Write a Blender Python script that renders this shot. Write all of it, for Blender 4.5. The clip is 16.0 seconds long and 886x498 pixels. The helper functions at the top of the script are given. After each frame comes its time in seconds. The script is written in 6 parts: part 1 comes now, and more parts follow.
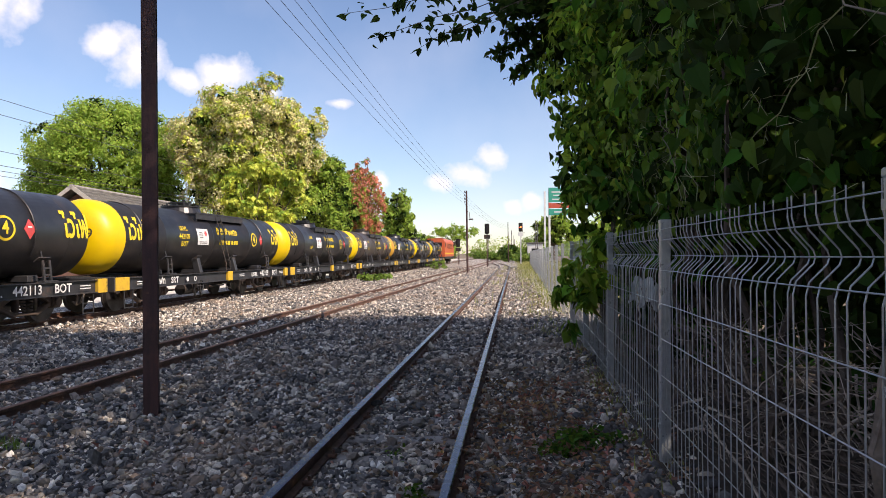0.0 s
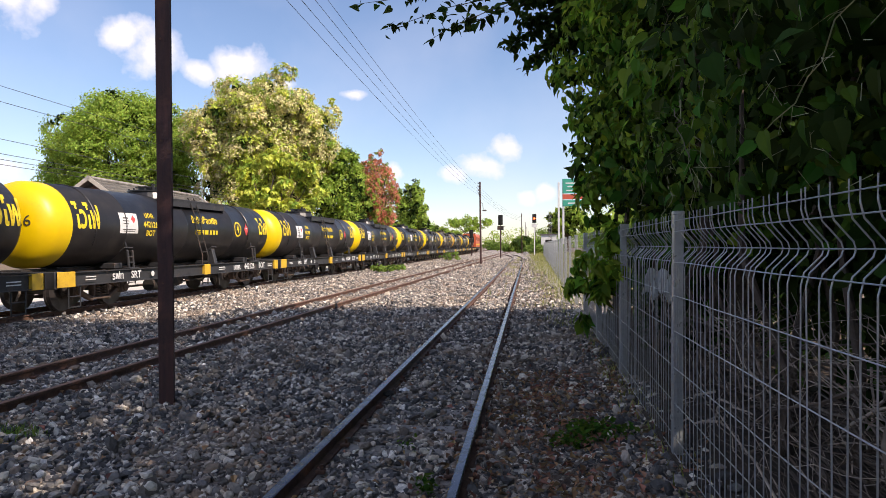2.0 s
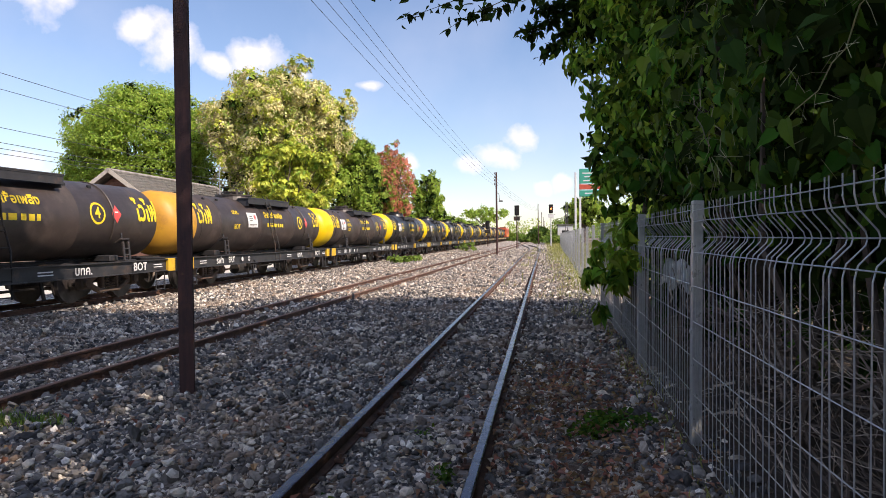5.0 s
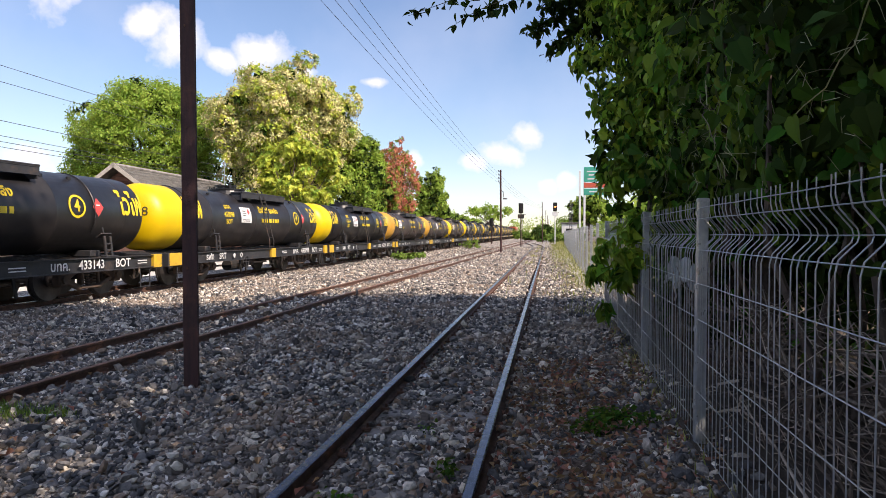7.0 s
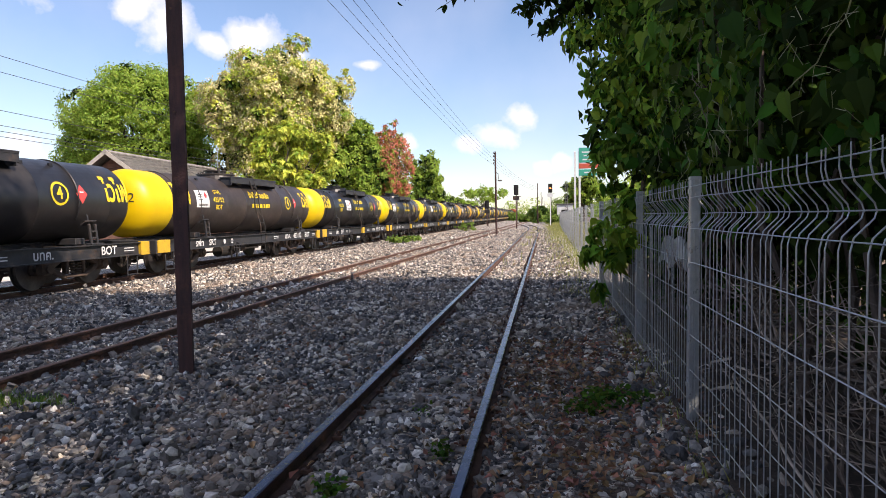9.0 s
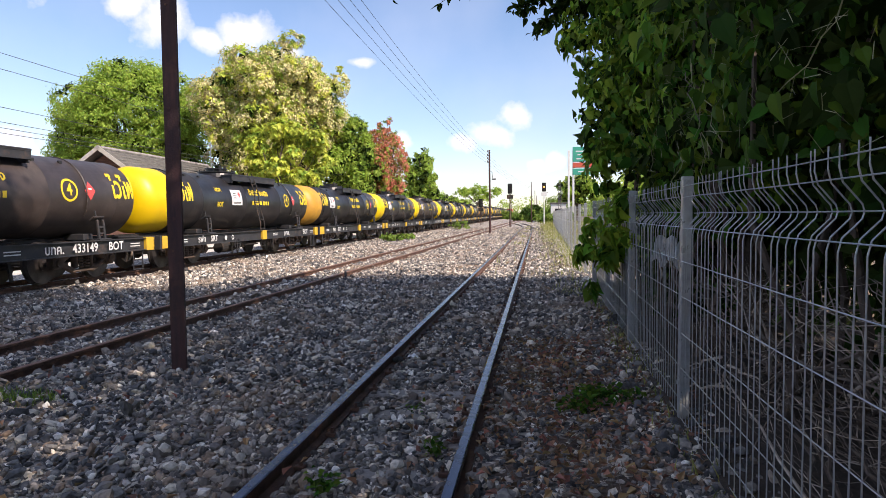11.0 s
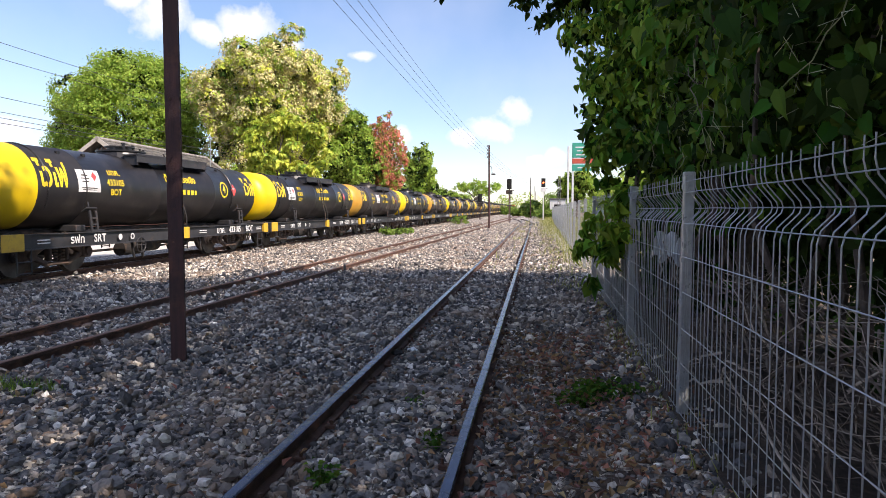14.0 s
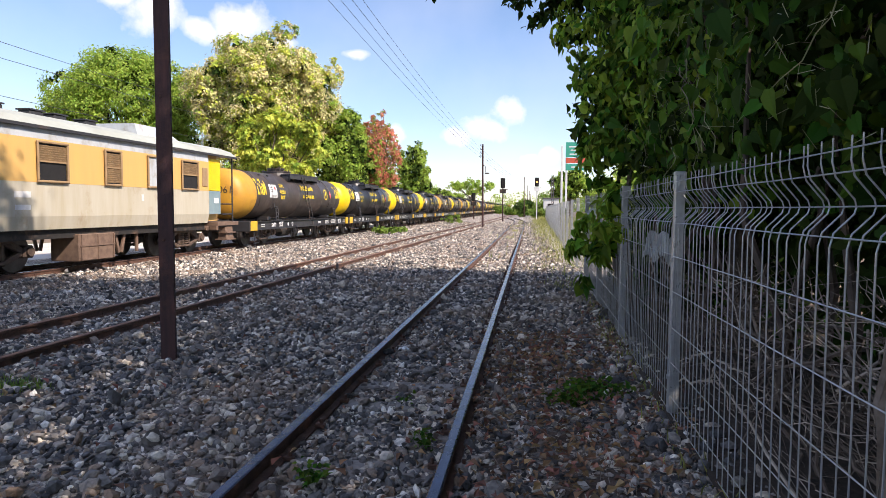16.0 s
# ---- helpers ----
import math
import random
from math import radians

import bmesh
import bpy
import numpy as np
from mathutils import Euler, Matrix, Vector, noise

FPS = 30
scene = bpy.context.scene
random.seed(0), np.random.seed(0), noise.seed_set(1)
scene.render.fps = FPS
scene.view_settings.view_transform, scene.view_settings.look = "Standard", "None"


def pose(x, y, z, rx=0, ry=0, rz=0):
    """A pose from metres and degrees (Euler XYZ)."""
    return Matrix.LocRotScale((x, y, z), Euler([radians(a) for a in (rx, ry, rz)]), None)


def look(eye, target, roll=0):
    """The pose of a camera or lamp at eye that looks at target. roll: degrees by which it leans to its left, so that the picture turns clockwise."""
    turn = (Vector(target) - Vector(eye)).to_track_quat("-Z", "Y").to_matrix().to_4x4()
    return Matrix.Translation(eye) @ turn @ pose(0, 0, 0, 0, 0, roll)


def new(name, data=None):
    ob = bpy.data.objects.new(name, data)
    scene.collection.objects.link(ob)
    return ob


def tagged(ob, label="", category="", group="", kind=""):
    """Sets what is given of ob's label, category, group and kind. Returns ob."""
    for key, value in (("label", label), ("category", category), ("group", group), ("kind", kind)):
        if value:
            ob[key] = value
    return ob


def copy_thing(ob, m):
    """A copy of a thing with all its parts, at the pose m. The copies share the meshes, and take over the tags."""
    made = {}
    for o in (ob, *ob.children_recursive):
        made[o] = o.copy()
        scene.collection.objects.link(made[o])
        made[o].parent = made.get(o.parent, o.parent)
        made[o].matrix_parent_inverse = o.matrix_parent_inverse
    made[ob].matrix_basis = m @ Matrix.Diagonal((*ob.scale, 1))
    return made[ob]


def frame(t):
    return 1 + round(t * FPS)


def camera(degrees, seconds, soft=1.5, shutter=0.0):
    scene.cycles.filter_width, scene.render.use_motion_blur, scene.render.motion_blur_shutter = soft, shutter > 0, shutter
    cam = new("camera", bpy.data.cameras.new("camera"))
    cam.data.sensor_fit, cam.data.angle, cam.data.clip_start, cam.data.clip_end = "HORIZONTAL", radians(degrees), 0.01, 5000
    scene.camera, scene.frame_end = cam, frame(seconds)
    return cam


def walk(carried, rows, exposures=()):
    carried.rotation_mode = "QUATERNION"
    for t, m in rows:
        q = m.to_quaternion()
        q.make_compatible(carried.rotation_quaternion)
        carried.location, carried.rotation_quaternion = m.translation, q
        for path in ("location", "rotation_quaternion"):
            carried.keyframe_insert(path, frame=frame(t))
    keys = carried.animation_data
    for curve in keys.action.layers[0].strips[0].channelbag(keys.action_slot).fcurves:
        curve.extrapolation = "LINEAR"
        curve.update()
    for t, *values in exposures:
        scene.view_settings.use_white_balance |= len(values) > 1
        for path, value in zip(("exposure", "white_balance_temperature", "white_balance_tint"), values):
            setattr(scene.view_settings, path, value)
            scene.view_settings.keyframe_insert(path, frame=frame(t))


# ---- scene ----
cam = camera(66.9, 16.0, soft=0.8)
PATH = [
    (0, (-0.001, -0.001, 1.562), (-0.212, 1.988, 1.576), -0.4),
    (0.5, (-0.005, -0.001, 1.562), (-0.223, 1.987, 1.569), -0.3),
    (1, (-0.002, -0.003, 1.562), (-0.241, 1.983, 1.56), -0.1),
    (1.5, (0.003, -0.002, 1.556), (-0.243, 1.983, 1.547), -0.3),
    (2, (0.011, -0.005, 1.562), (-0.24, 1.979, 1.55), -0.3),
    (2.5, (0.014, -0.002, 1.56), (-0.233, 1.982, 1.531), -0.3),
    (3, (0.007, -0.017, 1.564), (-0.257, 1.966, 1.552), -0.6),
    (3.5, (0.008, 0.0, 1.559), (-0.283, 1.978, 1.524), -0.5),
    (4, (0.005, -0.006, 1.561), (-0.286, 1.972, 1.528), -0.6),
    (6.5, (0.003, -0.006, 1.554), (-0.31, 1.969, 1.503), -0.1),
    (7, (-0.002, -0.011, 1.548), (-0.312, 1.965, 1.501), 0.0),
    (7.5, (-0.006, -0.009, 1.55), (-0.315, 1.966, 1.477), -0.3),
    (8, (0.005, -0.006, 1.545), (-0.296, 1.97, 1.474), -0.5),
    (8.5, (0.016, 0.002, 1.545), (-0.279, 1.978, 1.455), -0.7),
    (9, (0.023, 0.012, 1.542), (-0.275, 1.987, 1.444), -0.8),
    (9.2, (0.017, 0.001, 1.549), (-0.271, 1.977, 1.447), -0.8),
    (11.5, (0.026, -0.009, 1.541), (-0.252, 1.969, 1.437), -0.4),
    (12, (0.026, -0.004, 1.541), (-0.252, 1.974, 1.435), -0.3),
    (12.5, (0.026, -0.002, 1.539), (-0.267, 1.973, 1.429), -0.1),
    (13, (0.017, -0.005, 1.534), (-0.266, 1.972, 1.424), -0.1),
    (13.5, (0.016, -0.009, 1.536), (-0.263, 1.968, 1.425), -0.1),
    (14, (0.007, -0.01, 1.53), (-0.268, 1.968, 1.411), 0.1),
    (14.5, (0.014, -0.008, 1.536), (-0.259, 1.97, 1.421), 0.2),
    (15, (0.012, -0.009, 1.535), (-0.257, 1.969, 1.416), 0.0),
    (15.5, (0.016, -0.002, 1.533), (-0.247, 1.977, 1.416), 0.1),
    (16, (0.024, 0.003, 1.529), (-0.232, 1.983, 1.407), 0.3),
]
walk(cam, [(t, look(eye, target, roll)) for t, eye, target, roll in PATH], exposures=[(0, 0.35, 6750, 20), (4, 0.39, 6750, 20), (9, 0.46, 6680, 20), (12, 0.52, 6580, 20), (16, 0.57, 6500, 20)])

# ---- world, sun and light ----
SUN_TO = Vector((0.88, -0.46, 0.92)).normalized()
world = bpy.data.worlds.new("sky")
scene.world = world
world.use_nodes = True
wn, wl = world.node_tree.nodes, world.node_tree.links
wn.clear()
sky = wn.new("ShaderNodeTexSky")
sky.sky_type = "NISHITA"
sky.sun_disc = False
sky.sun_elevation = math.asin(SUN_TO.z)
sky.sun_rotation = math.atan2(SUN_TO.x, SUN_TO.y)
sky.air_density, sky.dust_density, sky.ozone_density = 1.0, 0.3, 3.0
wtc = wn.new("ShaderNodeTexCoord")
wout = wn.new("ShaderNodeOutputWorld")
wbg = wn.new("ShaderNodeBackground")
wbg.inputs["Strength"].default_value = 0.13


def wmath(op, a, b=None):
    n = wn.new("ShaderNodeMath")
    n.operation = op
    for i, v in enumerate((a, b)):
        if v is None:
            continue
        if isinstance(v, (int, float)):
            n.inputs[i].default_value = v
        else:
            wl.new(v, n.inputs[i])
    return n.outputs[0]


def cumulus(direction, spread, flat):
    """Cover of one cloud bank round a direction: broken by noise, flat below."""
    d = Vector(direction).normalized()
    sub = wn.new("ShaderNodeVectorMath")
    sub.operation = "SUBTRACT"
    wl.new(wtc.outputs["Generated"], sub.inputs[0])
    sub.inputs[1].default_value = d
    mul = wn.new("ShaderNodeVectorMath")
    mul.operation = "MULTIPLY"
    wl.new(sub.outputs[0], mul.inputs[0])
    mul.inputs[1].default_value = (1 / spread, 1 / spread, flat / spread)
    ln = wn.new("ShaderNodeVectorMath")
    ln.operation = "LENGTH"
    wl.new(mul.outputs[0], ln.inputs[0])
    return wmath("SUBTRACT", 1.0, ln.outputs["Value"])


wnoise = wn.new("ShaderNodeTexNoise")
wnoise.inputs["Scale"].default_value = 26
wnoise.inputs["Detail"].default_value = 9
wnoise.inputs["Roughness"].default_value = 0.55
wl.new(wtc.outputs["Generated"], wnoise.inputs["Vector"])


def sky_dir(az, el):
    """Azimuth to the right of the track's line and elevation, in degrees."""
    a, e = radians(az), radians(el)
    return (math.sin(a) * math.cos(e), math.cos(a) * math.cos(e), math.sin(e))


CLOUDS = [  # azimuth, elevation, spread, flatness
    (-40.0, 18.6, 0.075, 1.2), (-44.5, 20.5, 0.08, 1.2), (-30.4, 14.9, 0.055, 1.5), (-32.6, 15.9, 0.045, 1.4), (-24.2, 14.3, 0.058, 1.6), (-27.0, 13.8, 0.035, 1.6),
    (-3.6, 6.6, 0.048, 1.8), (-2.0, 7.9, 0.03, 1.0), (-6.2, 6.0, 0.032, 1.8), (-0.2, 4.0, 0.02, 1.2), (1.6, 4.3, 0.022, 1.2),
    (-14.8, 12.6, 0.028, 2.6), (-11.3, 6.3, 0.02, 1.0), (-40.5, 5.5, 0.05, 2.4), (-20.5, 13.2, 0.022, 2.0),
    # banks outside the view, added as white fill for the shaded ground
    (40, 20, 0.2, 2), (90, 24, 0.25, 2), (140, 18, 0.25, 2), (-100, 20, 0.3, 2), (180, 30, 0.3, 1.6), (-75, 42, 0.35, 1.5), (10, 60, 0.35, 1.5), (-140, 50, 0.4, 1.5), (60, 50, 0.3, 1.5), (-20, 38, 0.16, 1.8)]
cover = None
for az, el, sp, fl in CLOUDS:
    c = cumulus(sky_dir(az, el), sp, fl)
    cover = c if cover is None else wmath("MAXIMUM", cover, c)
cover = wmath("ADD", cover, wmath("MULTIPLY", wmath("SUBTRACT", wnoise.outputs["Fac"], 0.5), 1.6))
wramp = wn.new("ShaderNodeValToRGB")
wramp.color_ramp.elements[0].position, wramp.color_ramp.elements[1].position = 0.14, 0.7
wl.new(cover, wramp.inputs["Fac"])
# thin high haze
whaze = wn.new("ShaderNodeTexNoise")
whaze.inputs["Scale"].default_value = 5
whaze.inputs["Detail"].default_value = 6
wl.new(wtc.outputs["Generated"], whaze.inputs["Vector"])
wcov = wmath("MAXIMUM", wmath("MULTIPLY", wramp.outputs["Color"], 0.92), wmath("MULTIPLY", wmath("SUBTRACT", whaze.outputs["Fac"], 0.4), 0.5))
wmix = wn.new("ShaderNodeMixRGB")
wl.new(wcov, wmix.inputs["Fac"])
wl.new(sky.outputs["Color"], wmix.inputs["Color1"])
wmix.inputs["Color2"].default_value = (6.3, 6.5, 7.1, 1)
wl.new(wmix.outputs["Color"], wbg.inputs["Color"])
wl.new(wbg.outputs["Background"], wout.inputs["Surface"])

sun_data = bpy.data.lights.new("sun", "SUN")
sun_data.energy, sun_data.angle, sun_data.color = 5.0, radians(0.5), (1.0, 0.91, 0.76)
sun_ob = new("sun", sun_data)
sun_ob.matrix_world = look((20, -20, 40), Vector((20, -20, 40)) - SUN_TO)


# ---- materials ----
def material(name, color, rough=0.7, metal=0.0, color2=None, scale=6.0, bump=0.0, bump_scale=60.0, island=0.0, stain=None, stain_scale=1.2,
             stain_lo=0.52, stain_hi=0.7, translucent=0.0, coat=0.0, random_object=0.0, streak=False):
    """Paint, metal, stone or leaf: two colours by noise, a second layer of stains, bump, and an uneven gloss."""
    m = bpy.data.materials.new(name)
    m.use_nodes = True
    nt = m.node_tree
    n, l = nt.nodes, nt.links
    bsdf = n["Principled BSDF"]
    tc = n.new("ShaderNodeTexCoord")
    vec = tc.outputs["Object"]
    noi = n.new("ShaderNodeTexNoise")
    noi.inputs["Scale"].default_value = scale
    noi.inputs["Detail"].default_value = 8
    noi.inputs["Roughness"].default_value = 0.62
    if streak:
        mp = n.new("ShaderNodeMapping")
        mp.inputs["Scale"].default_value = (3.0, 3.0, 0.35)
        l.new(vec, mp.inputs["Vector"])
        l.new(mp.outputs["Vector"], noi.inputs["Vector"])
    else:
        l.new(vec, noi.inputs["Vector"])
    c2 = color2 or tuple(min(1, c * 0.72) for c in color)
    ramp = n.new("ShaderNodeValToRGB")
    ramp.color_ramp.elements[0].position, ramp.color_ramp.elements[1].position = 0.32, 0.68
    ramp.color_ramp.elements[0].color, ramp.color_ramp.elements[1].color = (*c2, 1), (*color, 1)
    l.new(noi.outputs["Fac"], ramp.inputs["Fac"])
    col = ramp.outputs["Color"]
    if stain:
        sn = n.new("ShaderNodeTexNoise")
        sn.inputs["Scale"].default_value = stain_scale
        sn.inputs["Detail"].default_value = 10
        sn.inputs["Roughness"].default_value = 0.7
        l.new(vec, sn.inputs["Vector"])
        sr = n.new("ShaderNodeValToRGB")
        sr.color_ramp.elements[0].position, sr.color_ramp.elements[1].position = stain_lo, stain_hi
        l.new(sn.outputs["Fac"], sr.inputs["Fac"])
        mx = n.new("ShaderNodeMixRGB")
        l.new(sr.outputs["Color"], mx.inputs["Fac"])
        l.new(col, mx.inputs["Color1"])
        mx.inputs["Color2"].default_value = (*stain, 1)
        col = mx.outputs["Color"]
    if island or random_object:
        hv = n.new("ShaderNodeHueSaturation")
        if island:
            src = n.new("ShaderNodeNewGeometry").outputs["Random Per Island"]
        else:
            src = n.new("ShaderNodeObjectInfo").outputs["Random"]
        mr = n.new("ShaderNodeMapRange")
        amt = island or random_object
        mr.inputs["To Min"].default_value, mr.inputs["To Max"].default_value = 1 - amt, 1 + amt
        l.new(src, mr.inputs["Value"])
        l.new(mr.outputs["Result"], hv.inputs["Value"])
        wnz = n.new("ShaderNodeTexWhiteNoise")
        wnz.noise_dimensions = "1D"
        l.new(src, wnz.inputs["W"])
        mr2 = n.new("ShaderNodeMapRange")
        mr2.inputs["To Min"].default_value, mr2.inputs["To Max"].default_value = 0.5 - 0.06 * amt, 0.5 + 0.06 * amt
        l.new(wnz.outputs["Value"], mr2.inputs["Value"])
        l.new(mr2.outputs["Result"], hv.inputs["Hue"])
        l.new(col, hv.inputs["Color"])
        col = hv.outputs["Color"]
    l.new(col, bsdf.inputs["Base Color"])
    rr = n.new("ShaderNodeMapRange")
    rr.inputs["To Min"].default_value, rr.inputs["To Max"].default_value = min(1, rough + 0.12), max(0.03, rough - 0.12)
    l.new(noi.outputs["Fac"], rr.inputs["Value"])
    l.new(rr.outputs["Result"], bsdf.inputs["Roughness"])
    bsdf.inputs["Metallic"].default_value = metal
    bsdf.inputs["Coat Weight"].default_value = coat
    if bump:
        bn = n.new("ShaderNodeTexNoise")
        bn.inputs["Scale"].default_value = bump_scale
        bn.inputs["Detail"].default_value = 5
        l.new(vec, bn.inputs["Vector"])
        bp = n.new("ShaderNodeBump")
        bp.inputs["Strength"].default_value = bump
        bp.inputs["Distance"].default_value = 0.01
        l.new(bn.outputs["Fac"], bp.inputs["Height"])
        l.new(bp.outputs["Normal"], bsdf.inputs["Normal"])
    if translucent:
        tr = n.new("ShaderNodeBsdfTranslucent")
        l.new(col, tr.inputs["Color"])
        ms = n.new("ShaderNodeMixShader")
        ms.inputs["Fac"].default_value = translucent
        l.new(bsdf.outputs["BSDF"], ms.inputs[1])
        l.new(tr.outputs["BSDF"], ms.inputs[2])
        l.new(ms.outputs["Shader"], n["Material Output"].inputs["Surface"])
    return m


def stone_material(name, source):
    """Crushed stone: each piece its own shade of blue-grey to tan, with dust, grain and a rough break."""
    m = material(name, (0.5, 0.5, 0.5), 0.9, scale=40, bump=0.5, bump_scale=110)
    n, l = m.node_tree.nodes, m.node_tree.links
    bsdf = n["Principled BSDF"]
    if source == "cells":
        pos = n.new("ShaderNodeTexCoord")
        cell = n.new("ShaderNodeTexVoronoi")
        cell.inputs["Scale"].default_value = 19
        l.new(pos.outputs["Object"], cell.inputs["Vector"])
        sep = n.new("ShaderNodeSeparateColor")
        l.new(cell.outputs["Color"], sep.inputs["Color"])
        src = sep.outputs["Red"]
        bp = n.new("ShaderNodeBump")
        bp.invert = True
        bp.inputs["Strength"].default_value, bp.inputs["Distance"].default_value = 1.0, 0.03
        l.new(cell.outputs["Distance"], bp.inputs["Height"])
        l.new(bp.outputs["Normal"], bsdf.inputs["Normal"])
    elif source == "island":
        src = n.new("ShaderNodeNewGeometry").outputs["Random Per Island"]
    else:
        src = n.new("ShaderNodeObjectInfo").outputs["Random"]
    ramp = n.new("ShaderNodeValToRGB")
    stops = ((0.0, (0.05, 0.049, 0.05)), (0.36, (0.15, 0.145, 0.142)), (0.56, (0.28, 0.255, 0.225)), (0.66, (0.27, 0.185, 0.125)), (0.78, (0.48, 0.445, 0.4)), (0.9, (0.7, 0.62, 0.5)), (1.0, (0.92, 0.87, 0.8)))
    el = ramp.color_ramp.elements
    while len(el) < len(stops):
        el.new(0.5)
    for e, (p, c) in zip(el, stops):
        e.position, e.color = p, (*c, 1)
    l.new(src, ramp.inputs["Fac"])
    tc = n.new("ShaderNodeTexCoord")
    grain = n.new("ShaderNodeTexNoise")
    grain.inputs["Scale"].default_value, grain.inputs["Detail"].default_value = 34, 6
    l.new(tc.outputs["Object"], grain.inputs["Vector"])
    mr = n.new("ShaderNodeMapRange")
    mr.inputs["From Min"].default_value, mr.inputs["From Max"].default_value = 0.3, 0.7
    mr.inputs["To Min"].default_value, mr.inputs["To Max"].default_value = 0.65, 1.3
    l.new(grain.outputs["Fac"], mr.inputs["Value"])
    hv = n.new("ShaderNodeHueSaturation")
    l.new(ramp.outputs["Color"], hv.inputs["Color"])
    l.new(mr.outputs["Result"], hv.inputs["Value"])
    dust = n.new("ShaderNodeTexNoise")
    dust.inputs["Scale"].default_value, dust.inputs["Detail"].default_value = 0.7, 8
    l.new(tc.outputs["Object"], dust.inputs["Vector"])
    dr = n.new("ShaderNodeMapRange")
    dr.inputs["From Min"].default_value, dr.inputs["From Max"].default_value = 0.5, 0.75
    dr.inputs["To Max"].default_value = 0.6
    l.new(dust.outputs["Fac"], dr.inputs["Value"])
    mx = n.new("ShaderNodeMixRGB")
    l.new(dr.outputs["Result"], mx.inputs["Fac"])
    l.new(hv.outputs["Color"], mx.inputs["Color1"])
    mx.inputs["Color2"].default_value = (0.4, 0.29, 0.2, 1)
    l.new(mx.outputs["Color"], bsdf.inputs["Base Color"])
    return m


M_ground = stone_material("ballast_bed", "cells")
M_stone = stone_material("ballast_stone", "island")
M_stone_one = stone_material("loose_ballast_stone", "object")
M_earth = material("dry_soil", (0.24, 0.17, 0.11), 0.95, color2=(0.12, 0.09, 0.065), scale=3, bump=0.8, bump_scale=40, stain=(0.09, 0.1, 0.04), stain_scale=0.25)
M_soil = material("brown_leaf_mould", (0.15, 0.1, 0.07), 0.95, color2=(0.05, 0.036, 0.028), scale=16, bump=1.0, bump_scale=60, stain=(0.2, 0.13, 0.085), stain_scale=9, stain_lo=0.6, stain_hi=0.68)
M_rail_side = material("rusted_rail_side", (0.12, 0.055, 0.032), 0.8, color2=(0.06, 0.032, 0.024), scale=12, bump=0.5, bump_scale=90, stain=(0.18, 0.09, 0.05), stain_scale=5)
M_rail_top = material("polished_rail_head", (0.06, 0.072, 0.13), 0.26, metal=0.7, color2=(0.035, 0.037, 0.05), scale=8, stain=(0.14, 0.09, 0.07), stain_scale=3, stain_lo=0.6, stain_hi=0.75)
M_rail_rust = material("rusted_rail_head", (0.23, 0.115, 0.07), 0.6, metal=0.3, color2=(0.14, 0.07, 0.045), scale=10, bump=0.3)
M_sleeper = material("grey_concrete_sleeper", (0.3, 0.28, 0.26), 0.9, color2=(0.2, 0.18, 0.16), scale=7, bump=0.4, stain=(0.16, 0.1, 0.07), stain_scale=2)
M_tank = material("black_tank_paint", (0.017, 0.0155, 0.0165), 0.38, color2=(0.01, 0.0095, 0.0105), scale=2.2, bump=0.12, bump_scale=5, stain=(0.045, 0.038, 0.034), stain_scale=1.6, stain_lo=0.5, stain_hi=0.85, random_object=0.25)
M_tank_brown = material("weathered_brown_black_tank_paint", (0.05, 0.037, 0.032), 0.46, color2=(0.032, 0.025, 0.022), scale=2.2, bump=0.12, bump_scale=5, stain=(0.1, 0.08, 0.066), stain_scale=1.6, stain_lo=0.5, stain_hi=0.85, random_object=0.2)
M_yellow = material("yellow_paint", (0.78, 0.54, 0.0), 0.42, color2=(0.7, 0.46, 0.0), scale=1.6, bump=0.1, bump_scale=5, stain=(0.5, 0.3, 0.02), stain_scale=1.4, stain_lo=0.6, stain_hi=0.85)
M_ochre = material("weathered_ochre_paint", (0.58, 0.31, 0.03), 0.5, color2=(0.46, 0.23, 0.03), scale=1.8, bump=0.1, bump_scale=5, stain=(0.28, 0.13, 0.04), stain_scale=1.6, stain_lo=0.55, stain_hi=0.8)
M_plate = material("dull_yellow_beam_paint", (0.68, 0.43, 0.02), 0.55, color2=(0.52, 0.31, 0.03), scale=5, stain=(0.3, 0.17, 0.05), stain_scale=6, stain_lo=0.55, stain_hi=0.75)
M_lettering = material("yellow_lettering", (0.8, 0.6, 0.02), 0.5, color2=(0.68, 0.48, 0.02), scale=5)
M_white = material("white_lettering", (0.72, 0.72, 0.7), 0.6, color2=(0.55, 0.54, 0.52), scale=6)
M_red = material("red_placard", (0.62, 0.08, 0.07), 0.5, color2=(0.5, 0.06, 0.06), scale=4)
M_dark = material("dark_lettering", (0.05, 0.04, 0.03), 0.6)
M_frame = material("grey_black_underframe_paint", (0.034, 0.034, 0.037), 0.6, color2=(0.022, 0.022, 0.025), scale=3, bump=0.25, bump_scale=14, stain=(0.13, 0.08, 0.05), stain_scale=1.6, stain_lo=0.55, stain_hi=0.75)
M_under = material("grimy_running_gear", (0.022, 0.019, 0.017), 0.8, color2=(0.012, 0.011, 0.0105), scale=5, bump=0.4, stain=(0.13, 0.075, 0.047), stain_scale=2.2, stain_lo=0.5, stain_hi=0.7)
M_gearrust = material("brown_rusted_casting", (0.2, 0.13, 0.09), 0.85, color2=(0.11, 0.07, 0.05), scale=6, bump=0.4)
M_wheel = material("wheel_steel", (0.09, 0.08, 0.075), 0.5, metal=0.6, color2=(0.05, 0.04, 0.038), scale=6)
